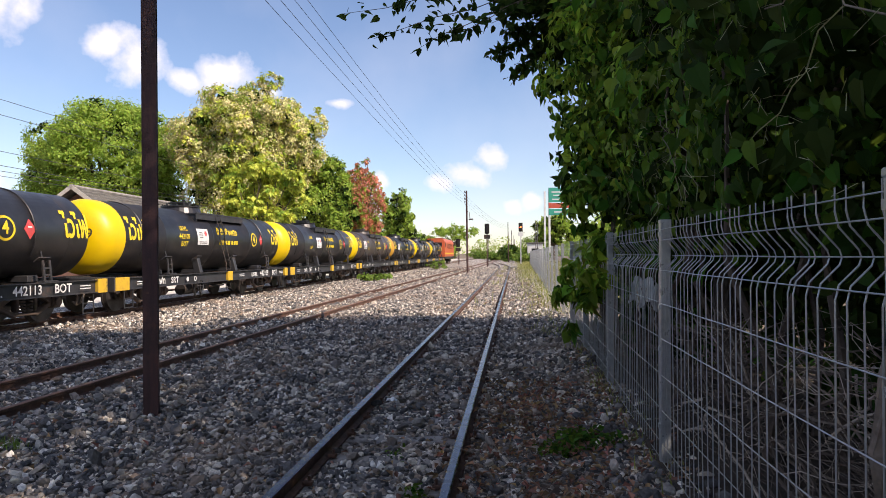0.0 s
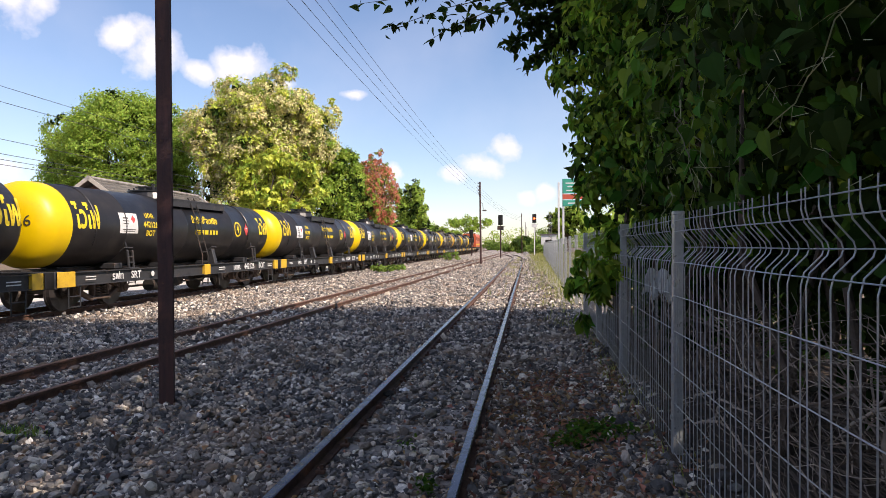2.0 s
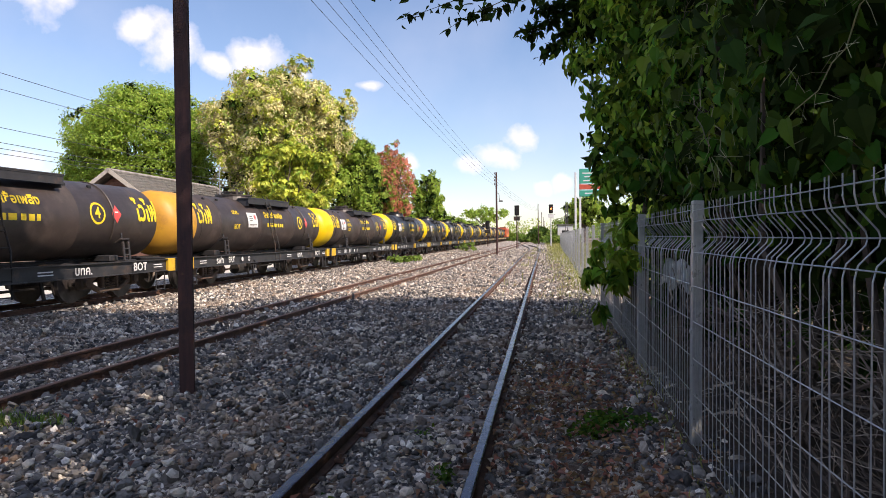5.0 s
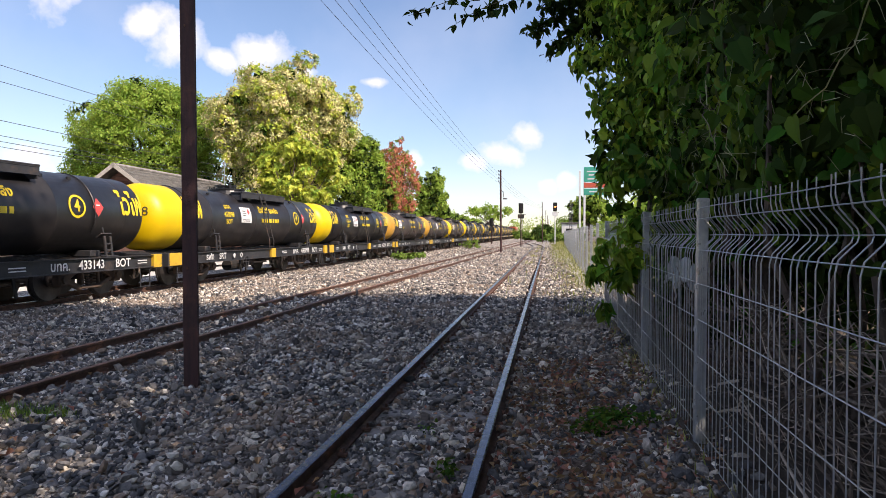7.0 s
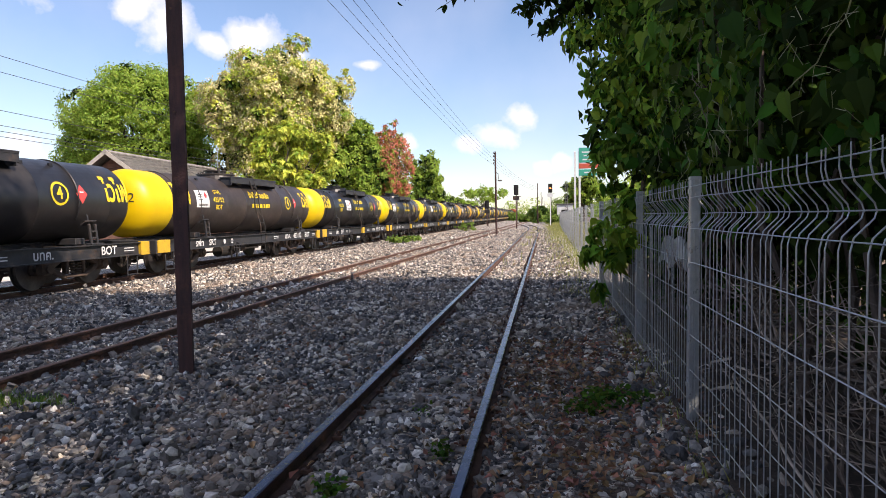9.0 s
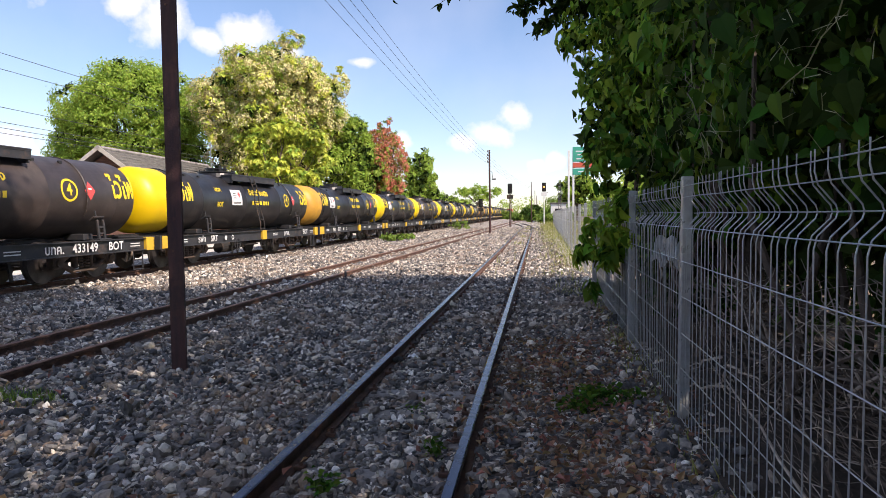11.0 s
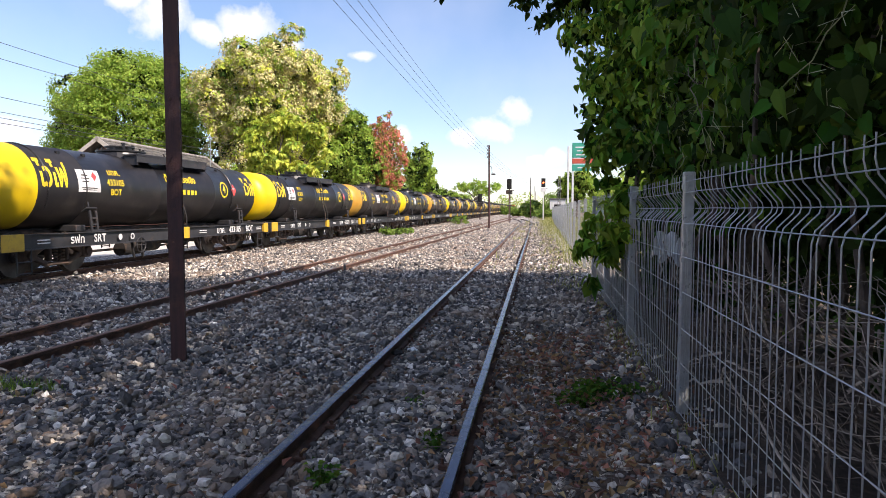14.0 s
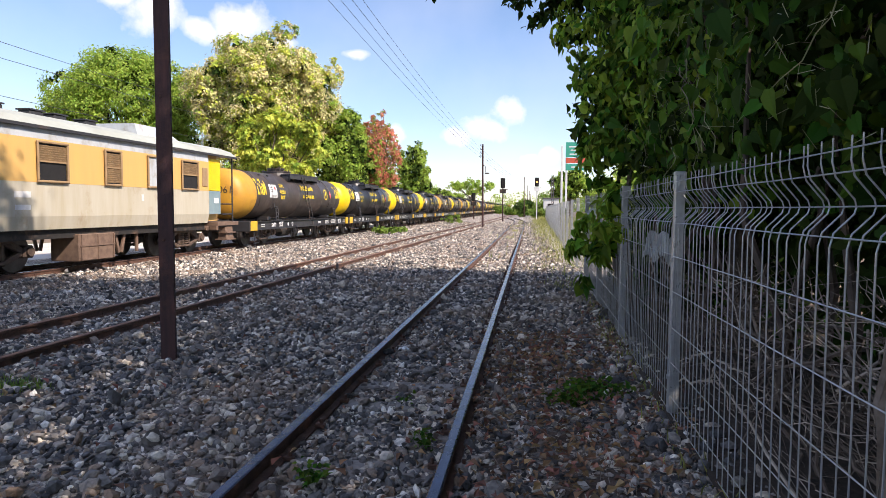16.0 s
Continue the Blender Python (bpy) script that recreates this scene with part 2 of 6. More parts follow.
M_pole = material("rusted_dark_red_steel_pole", (0.085, 0.032, 0.028), 0.75, color2=(0.03, 0.017, 0.018), scale=5, bump=0.5, bump_scale=50, stain=(0.11, 0.045, 0.03), stain_scale=4, streak=True)
M_galv = material("galvanised_steel", (0.47, 0.49, 0.49), 0.3, metal=0.4, color2=(0.34, 0.35, 0.36), scale=12, bump=0.1, stain=(0.3, 0.27, 0.24), stain_scale=3, stain_lo=0.6, stain_hi=0.75)
M_bark = material("grey_brown_bark", (0.16, 0.12, 0.09), 0.9, color2=(0.08, 0.06, 0.048), scale=8, bump=0.9, bump_scale=24)
M_twig = material("dry_grey_twig", (0.25, 0.2, 0.16), 0.85, color2=(0.12, 0.095, 0.075), scale=14, bump=0.4)


def leafy(name, color, color2, tl=0.35, island=0.45, rough=0.55, gloss=0.3):
    m = material(name, color, rough, color2=color2, scale=0.7, island=island, translucent=tl)
    m.node_tree.nodes["Principled BSDF"].inputs["Specular IOR Level"].default_value = gloss
    return m


M_leaf_near = leafy("broad_green_leaf", (0.12, 0.23, 0.026), (0.05, 0.11, 0.014), 0.5, 0.65, 0.6, 0.15)
# Lighter leaf copy; its colour carries light on the thicket's far end and creeper.
M_leaf_bright = leafy("lit_yellow_green_leaf", (0.3, 0.43, 0.04), (0.17, 0.31, 0.03), 0.5, 0.5)
# Soil behind the fence: a darkened copy that carries the thicket's shade.
M_soil_shaded = material("shade_darkened_soil", (0.07, 0.05, 0.036), 0.95, color2=(0.03, 0.023, 0.018), scale=16, bump=1.0, bump_scale=60, stain=(0.12, 0.08, 0.055), stain_scale=9, stain_lo=0.6, stain_hi=0.68)
M_pale_twig = material("bleached_dry_twig", (0.55, 0.47, 0.39), 0.8, color2=(0.34, 0.28, 0.22), scale=14, bump=0.4)
# Darker leaf copy; its colour puts inner shade into thickets and tree crowns.
M_leaf_shade = leafy("shade_green_leaf", (0.045, 0.08, 0.016), (0.022, 0.044, 0.01), 0.3, 0.5, 0.8, 0.08)
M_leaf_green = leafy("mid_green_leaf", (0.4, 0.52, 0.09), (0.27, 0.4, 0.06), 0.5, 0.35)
M_leaf_yellow = leafy("yellow_green_leaf", (0.62, 0.64, 0.1), (0.42, 0.5, 0.08), 0.4, 0.35)
M_blossom = leafy("pale_tan_blossom", (0.74, 0.65, 0.34), (0.5, 0.48, 0.19), 0.25, 0.5)
M_leaf_red = leafy("orange_red_blossom", (0.72, 0.27, 0.17), (0.5, 0.22, 0.13), 0.3, 0.35)
M_grass = leafy("dry_green_grass", (0.36, 0.36, 0.11), (0.22, 0.24, 0.06), 0.35, 0.4)
M_dead_leaf = leafy("dead_brown_leaf", (0.36, 0.19, 0.1), (0.2, 0.115, 0.07), 0.1, 0.6)


# ---- mesh helpers ----
def part(name, bm, mat, parent=None, label="", smooth=False, tags=None):
    """Links a bmesh (or a ready mesh) as one object, under a thing where one is given."""
    if isinstance(bm, bpy.types.Mesh):
        me = bm
    else:
        me = bpy.data.meshes.new(name)
        bmesh.ops.recalc_face_normals(bm, faces=bm.faces)
        bm.to_mesh(me)
        bm.free()
    mats = mat if isinstance(mat, (list, tuple)) else [mat]
    if not me.materials:
        for x in mats:
            me.materials.append(x)
    if smooth:
        me.polygons.foreach_set("use_smooth", [True] * len(me.polygons))
    ob = new(name, me)
    if parent is not None:
        ob.parent = parent
    if label:
        ob["label"] = label
    return ob


def empty(name, m=None, **tags):
    ob = new(name)
    ob.empty_display_size = 0.2
    if m is not None:
        ob.matrix_basis = m
    return tagged(ob, **tags)


def box(bm, x, y, z, sx, sy, sz, rot=None, bevel=0.0, mi=0):
    """A box by its centre and full sizes."""
    m = Matrix.Translation((x, y, z)) @ (rot.to_4x4() if rot else Matrix()) @ Matrix.Diagonal((sx, sy, sz, 1))
    r = bmesh.ops.create_cube(bm, size=1.0, matrix=m)
    fs = {f for v in r["verts"] for f in v.link_faces}
    for f in fs:
        f.material_index = mi
    if bevel:
        es = list({e for v in r["verts"] for e in v.link_edges})
        bmesh.ops.bevel(bm, geom=es, offset=bevel, segments=1, affect="EDGES", profile=0.5)
    return r["verts"]


def rod(bm, a, b, r, seg=8, r2=None, mi=0):
    """A round bar from a to b, tapered where r2 is given."""
    a, b = Vector(a), Vector(b)
    d = b - a
    m = Matrix.Translation((a + b) / 2) @ d.to_track_quat("Z", "Y").to_matrix().to_4x4()
    r_ = bmesh.ops.create_cone(bm, cap_ends=True, segments=seg, radius1=r, radius2=r if r2 is None else r2, depth=d.length, matrix=m)
    for f in {f for v in r_["verts"] for f in v.link_faces}:
        f.material_index = mi


def tube(bm, pts, radii, seg=6):
    """A round tube through points."""
    rings = []
    pts = [Vector(p) for p in pts]
    for i, p in enumerate(pts):
        d = (pts[min(i + 1, len(pts) - 1)] - pts[max(i - 1, 0)]).normalized()
        q = d.to_track_quat("Z", "Y")
        r = radii[i] if isinstance(radii, (list, tuple)) else radii
        rings.append([bm.verts.new(p + q @ Vector((math.cos(k * math.tau / seg) * r, math.sin(k * math.tau / seg) * r, 0))) for k in range(seg)])
    for a, b in zip(rings, rings[1:]):
        for k in range(seg):
            bm.faces.new((a[k], a[(k + 1) % seg], b[(k + 1) % seg], b[k]))
    for ring, flip in ((rings[0], True), (rings[-1], False)):
        bm.faces.new(list(reversed(ring)) if flip else ring)


def lathe_y(bm, prof, cx, cz, seg=40, mi=0):
    """A body turned about a line along y: prof holds (y, radius)."""
    rings = []
    for y, r in prof:
        if r < 1e-4:
            rings.append([bm.verts.new((cx, y, cz))])
        else:
            rings.append([bm.verts.new((cx + math.cos(k * math.tau / seg) * r, y, cz + math.sin(k * math.tau / seg) * r)) for k in range(seg)])
    for a, b in zip(rings, rings[1:]):
        for k in range(seg):
            k2 = (k + 1) % seg
            if len(a) == 1:
                f = bm.faces.new((a[0], b[k2], b[k]))
            elif len(b) == 1:
                f = bm.faces.new((a[k], a[k2], b[0]))
            else:
                f = bm.faces.new((a[k], a[k2], b[k2], b[k]))
            f.material_index = mi


def raw_mesh(name, verts, faces):
    """A mesh from numpy arrays: verts (n, 3), faces (m, k) with equal k."""
    me = bpy.data.meshes.new(name)
    me.vertices.add(len(verts))
    me.vertices.foreach_set("co", np.asarray(verts, np.float32).ravel())
    m, k = faces.shape
    me.loops.add(m * k)
    me.loops.foreach_set("vertex_index", faces.astype(np.int32).ravel())
    me.polygons.add(m)
    me.polygons.foreach_set("loop_start", np.arange(0, m * k, k, dtype=np.int32))
    me.polygons.foreach_set("use_smooth", np.zeros(m, bool))
    me.update(calc_edges=True)
    return me


RNG = np.random.default_rng(7)


def unit(v):
    return v / np.maximum(np.linalg.norm(v, axis=1, keepdims=True), 1e-9)


def leaves(name, pos, nrm, size, long=1.5, droop=0.3, fold=0.25, rng=RNG, jitter=0.55):
    """Leaves at pos, facing about nrm: each a blade of four triangles, folded on its rib."""
    n = len(pos)
    nrm = unit(nrm + rng.normal(0, jitter, (n, 3)))
    ax = rng.normal(0, 1, (n, 3))
    ax[:, 2] -= droop * 3
    ax = unit(ax - (ax * nrm).sum(1, keepdims=True) * nrm)
    sd = np.cross(nrm, ax)
    s = (size * rng.uniform(0.6, 1.3, n))[:, None]
    ln = s * long
    v = np.empty((n, 6, 3), np.float32)
    v[:, 0] = pos
    v[:, 1] = pos + ax * ln * 0.35 + sd * s * 0.5 + nrm * s * fold * 0.6
    v[:, 2] = pos + ax * ln * 0.45 - nrm * s * 0.05
    v[:, 3] = pos + ax * ln * 0.35 - sd * s * 0.5 + nrm * s * fold * 0.6
    v[:, 4] = pos + ax * ln + nrm * -s * 0.25
    v[:, 5] = pos + ax * ln * 0.72 + sd * s * 0.22 + nrm * s * fold * 0.1
    b = (np.arange(n) * 6)[:, None]
    f = np.concatenate([b + np.array([[0, 1, 2]]), b + np.array([[0, 2, 3]]), b + np.array([[1, 5, 2]]), b + np.array([[5, 4, 2]]), b + np.array([[2, 4, 3]])])
    return raw_mesh(name, v.reshape(-1, 3), f)


def broad_leaves(name, pos, nrm, size, long=1.25, droop=0.6, rng=RNG):
    """Larger heart-shaped leaves with a bent midrib: ten triangles each."""
    n = len(pos)
    nrm = unit(nrm + rng.normal(0, 0.75, (n, 3)))
    ax = rng.normal(0, 1, (n, 3))
    ax[:, 2] -= droop * 2
    ax = unit(ax - (ax * nrm).sum(1, keepdims=True) * nrm)
    sd = np.cross(nrm, ax)
    s = (size * rng.uniform(0.5, 1.35, n))[:, None]
    ln = s * long
    sh = [(0.0, 0.0, 0.0), (0.25, 0.0, -0.03), (0.6, 0.0, -0.08), (1.15, 0.0, -0.3), (-0.06, 0.26, 0.07), (0.2, 0.5, 0.13), (0.55, 0.4, 0.06), (0.85, 0.17, -0.1), (-0.06, -0.26, 0.07), (0.2, -0.5, 0.13), (0.55, -0.4, 0.06), (0.85, -0.17, -0.1)]
    v = np.stack([pos + ax * ln * a + sd * s * b + nrm * s * c for a, b, c in sh], 1)
    tri = np.array([(0, 4, 5), (0, 5, 1), (1, 5, 6), (1, 6, 2), (2, 6, 7), (2, 7, 3), (0, 9, 8), (0, 1, 9), (1, 10, 9), (1, 2, 10), (2, 11, 10), (2, 3, 11)])
    f = (np.arange(n) * 12)[:, None, None] + tri[None]
    return raw_mesh(name, v.reshape(-1, 3), f.reshape(-1, 3))


def blob_points(blobs, n, rng=RNG, shell=0.55, rough=0.06):
    """Points in ellipsoids (x, y, z, rx, ry, rz), most of them near the skin, gathered in clumps."""
    blobs = np.array(blobs, float)
    w = (blobs[:, 3] * blobs[:, 4] + blobs[:, 4] * blobs[:, 5] + blobs[:, 3] * blobs[:, 5])
    per = 22
    nc = max(1, n // per)
    i = rng.choice(len(blobs), nc, p=w / w.sum())
    d = unit(rng.normal(0, 1, (nc, 3)))
    r = shell + (1 - shell) * rng.random(nc) ** 0.6
    r *= 1 + rng.normal(0, rough, nc)
    c = blobs[i, :3] + d * blobs[i, 3:] * r[:, None]
    k = np.repeat(np.arange(nc), per)
    cl = blobs[i, 3:].mean(1) * 0.13
    p = c[k] + rng.normal(0, 1, (nc * per, 3)) * cl[k][:, None]
    nn = unit(d[k] * 0.8 + np.array([0, 0, 0.6]))
    return p, nn


# ---- the ground and the tracks ----
def near_x(y):
    """Centre line of the nearest siding: straight, then a turnout to the middle track."""
    u = max(0.0, y - 66.0)
    return -0.97 - min(0.0016 * u * u, 0.0016 * 900 + 0.096 * max(0.0, u - 30))


def mid_x(y):
    return -5.53 + 0.0131 * y - 0.00005 * max(0.0, y - 60) ** 2


def main_x(y):
    """Centre line of the main line, a gentle bend that runs out straight."""
    if y <= 90:
        return -11.1 + 0.0262 * y - 0.000181 * y * y
    return -11.1 + 2.358 - 1.466 - 0.0064 * (y - 90)


def main_turn(y):
    d = 0.0262 - 0.000362 * min(y, 90.0)
    return -math.degrees(math.atan(d))


def grid_sheet(name, xs, ys, zf, mat, label, kind="structure"):
    bm = bmesh.new()
    rows = [[bm.verts.new((x, y, zf(x, y))) for x in xs] for y in ys]
    for a, b in zip(rows, rows[1:]):
        for k in range(len(xs) - 1):
            bm.faces.new((a[k], a[k + 1], b[k + 1], b[k]))
    return tagged(part(name, bm, mat, smooth=True), label=label, category="ground", kind=kind)


def lump(x, y, a=0.03, s=0.9):
    return a * noise.noise(Vector((x * s, y * s, 0.3)))


def ballast_z(x, y):
    z = lump(x, y, 0.025, 0.8) - 0.015
    if abs(x + 0.97) < 0.5 and y < 30:
        z -= 0.02
    if x < -8.6:
        z += 0.07 * min(1, (-8.6 - x) / 1.0)
    if x > 0.2:
        z += 0.05 * min(1, (x - 0.2) / 0.8)
    return z


def steps(a, b, n):
    return [a + (b - a) * i / n for i in range(n + 1)]


earth_x = [-3000, -900, -300, -120, -60, -30, -16, -8, 0, 8, 20, 60, 150, 500, 3000]
earth_y = [-3000, -400, -80, -20, 0, 20, 60, 120, 300, 800, 3000]
ground = grid_sheet("ground", earth_x, earth_y, lambda x, y: -0.06, M_earth, "dry brown soil with sparse grass beside the tracks")
ballast = grid_sheet("ballast_bed", steps(-13.4, 1.9, 50), steps(-340, -12, 30) + steps(-6, 40, 120) + steps(42, 330, 60), ballast_z, M_ground, "bed of grey crushed stone ballast under three tracks")
ballast["category"] = "ballast"


M_road = material("pale_dusty_concrete_road", (0.66, 0.62, 0.55), 0.9, color2=(0.5, 0.46, 0.4), scale=1.5, bump=0.3, bump_scale=30, stain=(0.4, 0.34, 0.27), stain_scale=0.6)
road = grid_sheet("road", steps(-19.5, -13.6, 6), steps(-60, 200, 60), lambda x, y: 0.02 + lump(x, y, 0.015, 0.3), M_road, "pale dusty concrete road beyond the main line")
road["category"] = "road"


def rail_mesh(xf, side, y0, y1, z0, step):
    """One rail of flat-bottomed section swept along a centre line; the running face is the second material."""
    prof = [(-0.062, -0.125), (0.062, -0.125), (0.062, -0.112), (0.014, -0.095), (0.012, -0.04), (0.034, -0.03), (0.034, -0.006), (0.026, 0.0),
            (-0.026, 0.0), (-0.034, -0.006), (-0.034, -0.03), (-0.012, -0.04), (-0.014, -0.095), (-0.062, -0.112)]
    bm = bmesh.new()
    n = max(1, int((y1 - y0) / step))
    rings = []
    for i in range(n + 1):
        y = y0 + (y1 - y0) * i / n
        x = xf(y) + side * 0.532
        rings.append([bm.verts.new((x + px, y, z0 + pz)) for px, pz in prof])
    k = len(prof)
    for a, b in zip(rings, rings[1:]):
        for j in range(k):
            f = bm.faces.new((a[j], a[(j + 1) % k], b[(j + 1) % k], b[j]))
            f.material_index = 1 if 6 <= j <= 8 else 0
    return bm


def sleeper_mesh():
    bm = bmesh.new()
    box(bm, 0, 0, 0, 1.95, 0.21, 0.16, bevel=0.015)
    me = bpy.data.meshes.new("sleeper")
    bm.to_mesh(me)
    bm.free()
    me.materials.append(M_sleeper)
    return me


def clip_mesh():
    bm = bmesh.new()
    for s in (-1, 1):
        box(bm, s * 0.085, 0, 0.0, 0.07, 0.05, 0.03, bevel=0.006)
        rod(bm, (s * 0.095, 0, 0.0), (s * 0.095, 0, 0.05), 0.012, 6)
    me = bpy.data.meshes.new("rail_clip")
    bm.to_mesh(me)
    bm.free()
    me.materials.append(M_rail_side)
    return me


SLEEPER, CLIP = sleeper_mesh(), clip_mesh()


def track(label, xf, y0, y1, z0, head, n_sleepers, sy0, sink):
    t = empty("railway_track", label=label, category="railway track", kind="structure")
    for s in (-1, 1):
        part("rail", rail_mesh(xf, s, y0, y1, z0, 2.5), [M_rail_side, head], t)
    for i in range(n_sleepers):
        y = sy0 + i * 0.62
        o = part("sleeper", SLEEPER, M_sleeper, t)
        o.location = (xf(y), y, z0 - 0.125 - 0.08 - sink)
        o.rotation_euler = (0, 0, radians(random.uniform(-1.5, 1.5)))
        for s in (-1, 1):
            c = part("rail_clip", CLIP, M_rail_side, t)
            c.location = (xf(y) + s * 0.532, y, z0 - 0.1)
    return t


track("metre-gauge siding with polished rail heads, sunk in grey ballast", near_x, -60, 100, 0.10, M_rail_top, 70, 2.0, 0.0)
track("rusty metre-gauge loop track on concrete sleepers in ballast", mid_x, -60, 330, 0.10, M_rail_rust, 90, 3.0, -0.01)
track("metre-gauge main line on concrete sleepers carrying the train", main_x, -340, 420, 0.17, M_rail_top, 100, 4.0, -0.01)


# ---- the train ----
WAGON = 11.87
AXIS = 1.98
RADIUS = 0.88
PAINT_EDGE = 1.78  # where the yellow end gives way to black


def choose_tank(large):
    """Two builds of tank: the larger one has a narrower yellow end."""
    global AXIS, RADIUS, PAINT_EDGE
    AXIS, RADIUS, PAINT_EDGE = (2.04, 0.94, 1.2) if large else (1.98, 0.88, 1.68)


def text_mesh(body, size, mat, extrude=0.0, bold=0.018):
    """A word as a mesh in the x-y plane, centred."""
    cu = bpy.data.curves.new("word", "FONT")
    cu.body, cu.size, cu.align_x, cu.align_y, cu.extrude = body, size, "CENTER", "CENTER", extrude
    cu.resolution_u = 3
    cu.offset = size * bold
    ob = bpy.data.objects.new("word", cu)
    scene.collection.objects.link(ob)
    bpy.context.view_layer.update()
    me = bpy.data.meshes.new_from_object(ob.evaluated_get(bpy.context.evaluated_depsgraph_get()))
    bpy.data.objects.remove(ob)
    bpy.data.curves.remove(cu)
    me.materials.clear()
    me.materials.append(mat)
    return me


def on_tank(me, y, z, lift=0.006, dense=True):
    """Lays a flat mesh (x along the wagon, y up) on the tank's side that faces +x."""
    bm = bmesh.new()
    bm.from_mesh(me)
    if dense:
        for zc in [i * 0.06 for i in range(-12, 13)]:
            bmesh.ops.bisect_plane(bm, geom=bm.verts[:] + bm.edges[:] + bm.faces[:], plane_co=(0, zc, 0), plane_no=(0, 1, 0))
    a0 = math.asin(max(-0.98, min(0.98, (z - AXIS) / RADIUS)))
    for v in bm.verts:
        a = a0 + v.co.y / RADIUS
        r = RADIUS + lift + v.co.z
        v.co = (math.cos(a) * r, y + v.co.x, AXIS + math.sin(a) * r)
    bm.to_mesh(me)
    bm.free()
    return me


def flat_side(me, x, y, z):
    """Stands a flat mesh on a wall that faces +x."""
    for v in me.vertices:
        v.co = (x + v.co.z, y + v.co.x, z + v.co.y)
    return me


def ring_mesh(r0, r1, mat, seg=36):
    bm = bmesh.new()
    bmesh.ops.create_circle(bm, segments=seg, radius=r1)
    inner = bmesh.ops.create_circle(bm, segments=seg, radius=r0)["verts"]
    bmesh.ops.bridge_loops(bm, edges=bm.edges[:])
    me = bpy.data.meshes.new("ring")
    bm.to_mesh(me)
    bm.free()
    me.materials.append(mat)
    return me


def poly_mesh(pts, mat):
    bm = bmesh.new()
    bm.faces.new([bm.verts.new((x, y, 0)) for x, y in pts])
    me = bpy.data.meshes.new("plate")
    bm.to_mesh(me)
    bm.free()
    me.materials.append(mat)
    return me


def rect(w, h, mat):
    return poly_mesh([(-w / 2, -h / 2), (w / 2, -h / 2), (w / 2, h / 2), (-w / 2, h / 2)], mat)


def wheelset_mesh():
    bm = bmesh.new()
    for s in (-1, 1):
        for y0, y1, r in ((0.46, 0.50, 0.445), (0.50, 0.59, 0.42)):
            rod(bm, (s * y0, 0, 0), (s * y1, 0, 0), r, 28)
        rod(bm, (s * 0.59, 0, 0), (s * 0.64, 0, 0), 0.14, 14)
    rod(bm, (-0.9, 0, 0), (0.9, 0, 0), 0.07, 10)
    me = bpy.data.meshes.new("wheelset")
    bm.to_mesh(me)
    bm.free()
    me.materials.append(M_wheel)
    return me


def sideframe_mesh():
    """Cast bogie side: arched beam, axle boxes, coil spring nest."""
    bm = bmesh.new()
    for s in (-1, 1):
        box(bm, 0, s * 0.82, 0.0, 0.2, 0.26, 0.26, bevel=0.03)
        box(bm, 0, s * 0.55, 0.1, 0.13, 0.5, 0.13, Matrix.Rotation(radians(-s * 28), 3, "X"), bevel=0.02)
        box(bm, 0, s * 0.48, -0.12, 0.12, 0.5, 0.1, Matrix.Rotation(radians(s * 24), 3, "X"), bevel=0.02)
        box(bm, 0, s * 0.24, 0.02, 0.14, 0.09, 0.34, bevel=0.02)
        rod(bm, (0.1, s * 0.82, 0), (0.15, s * 0.82, 0), 0.09, 12)
        for k in range(5):
            rod(bm, (0.02, s * 0.1, -0.14 + k * 0.06), (0.02, s * 0.1, -0.105 + k * 0.06), 0.075, 10)
    box(bm, 0, 0, 0.22, 0.16, 0.9, 0.12, bevel=0.02)
    box(bm, 0, 0, -0.2, 0.14, 0.62, 0.07, bevel=0.02)
    me = bpy.data.meshes.new("sideframe")
    bm.to_mesh(me)
    bm.free()
    me.materials.append(M_casting)
    return me


M_casting = material("brown_dusty_casting", (0.13, 0.085, 0.06), 0.85, color2=(0.06, 0.042, 0.032), scale=6, bump=0.4)
WHEELSET, SIDEFRAME = wheelset_mesh(), sideframe_mesh()
RAIL_Z = 0.17


def bogie(parent, y, half):
    """A bogie: part of its wagon, with two wheelsets, two side frames and a bolster."""
    bm = bmesh.new()
    box(bm, 0, 0, 0.52, 1.7, 0.36, 0.24, bevel=0.03)
    rod(bm, (0, 0, 0.6), (0, 0, 0.78), 0.22, 14)
    b = part("bogie", bm, M_under, parent)
    b.location = (0, y, RAIL_Z)
    for s in (-1, 1):
        w = part("wheelset", WHEELSET, M_wheel, b)
        w.location = (0, s * half, 0.42)
        f = part("side_frame", SIDEFRAME, M_under, b)
        f.location = (s * 0.86, 0, 0.43)
        f.rotation_euler = (0, 0, 0 if s > 0 else math.pi)
        f.scale = (1, half / 0.82, 1)
    return b


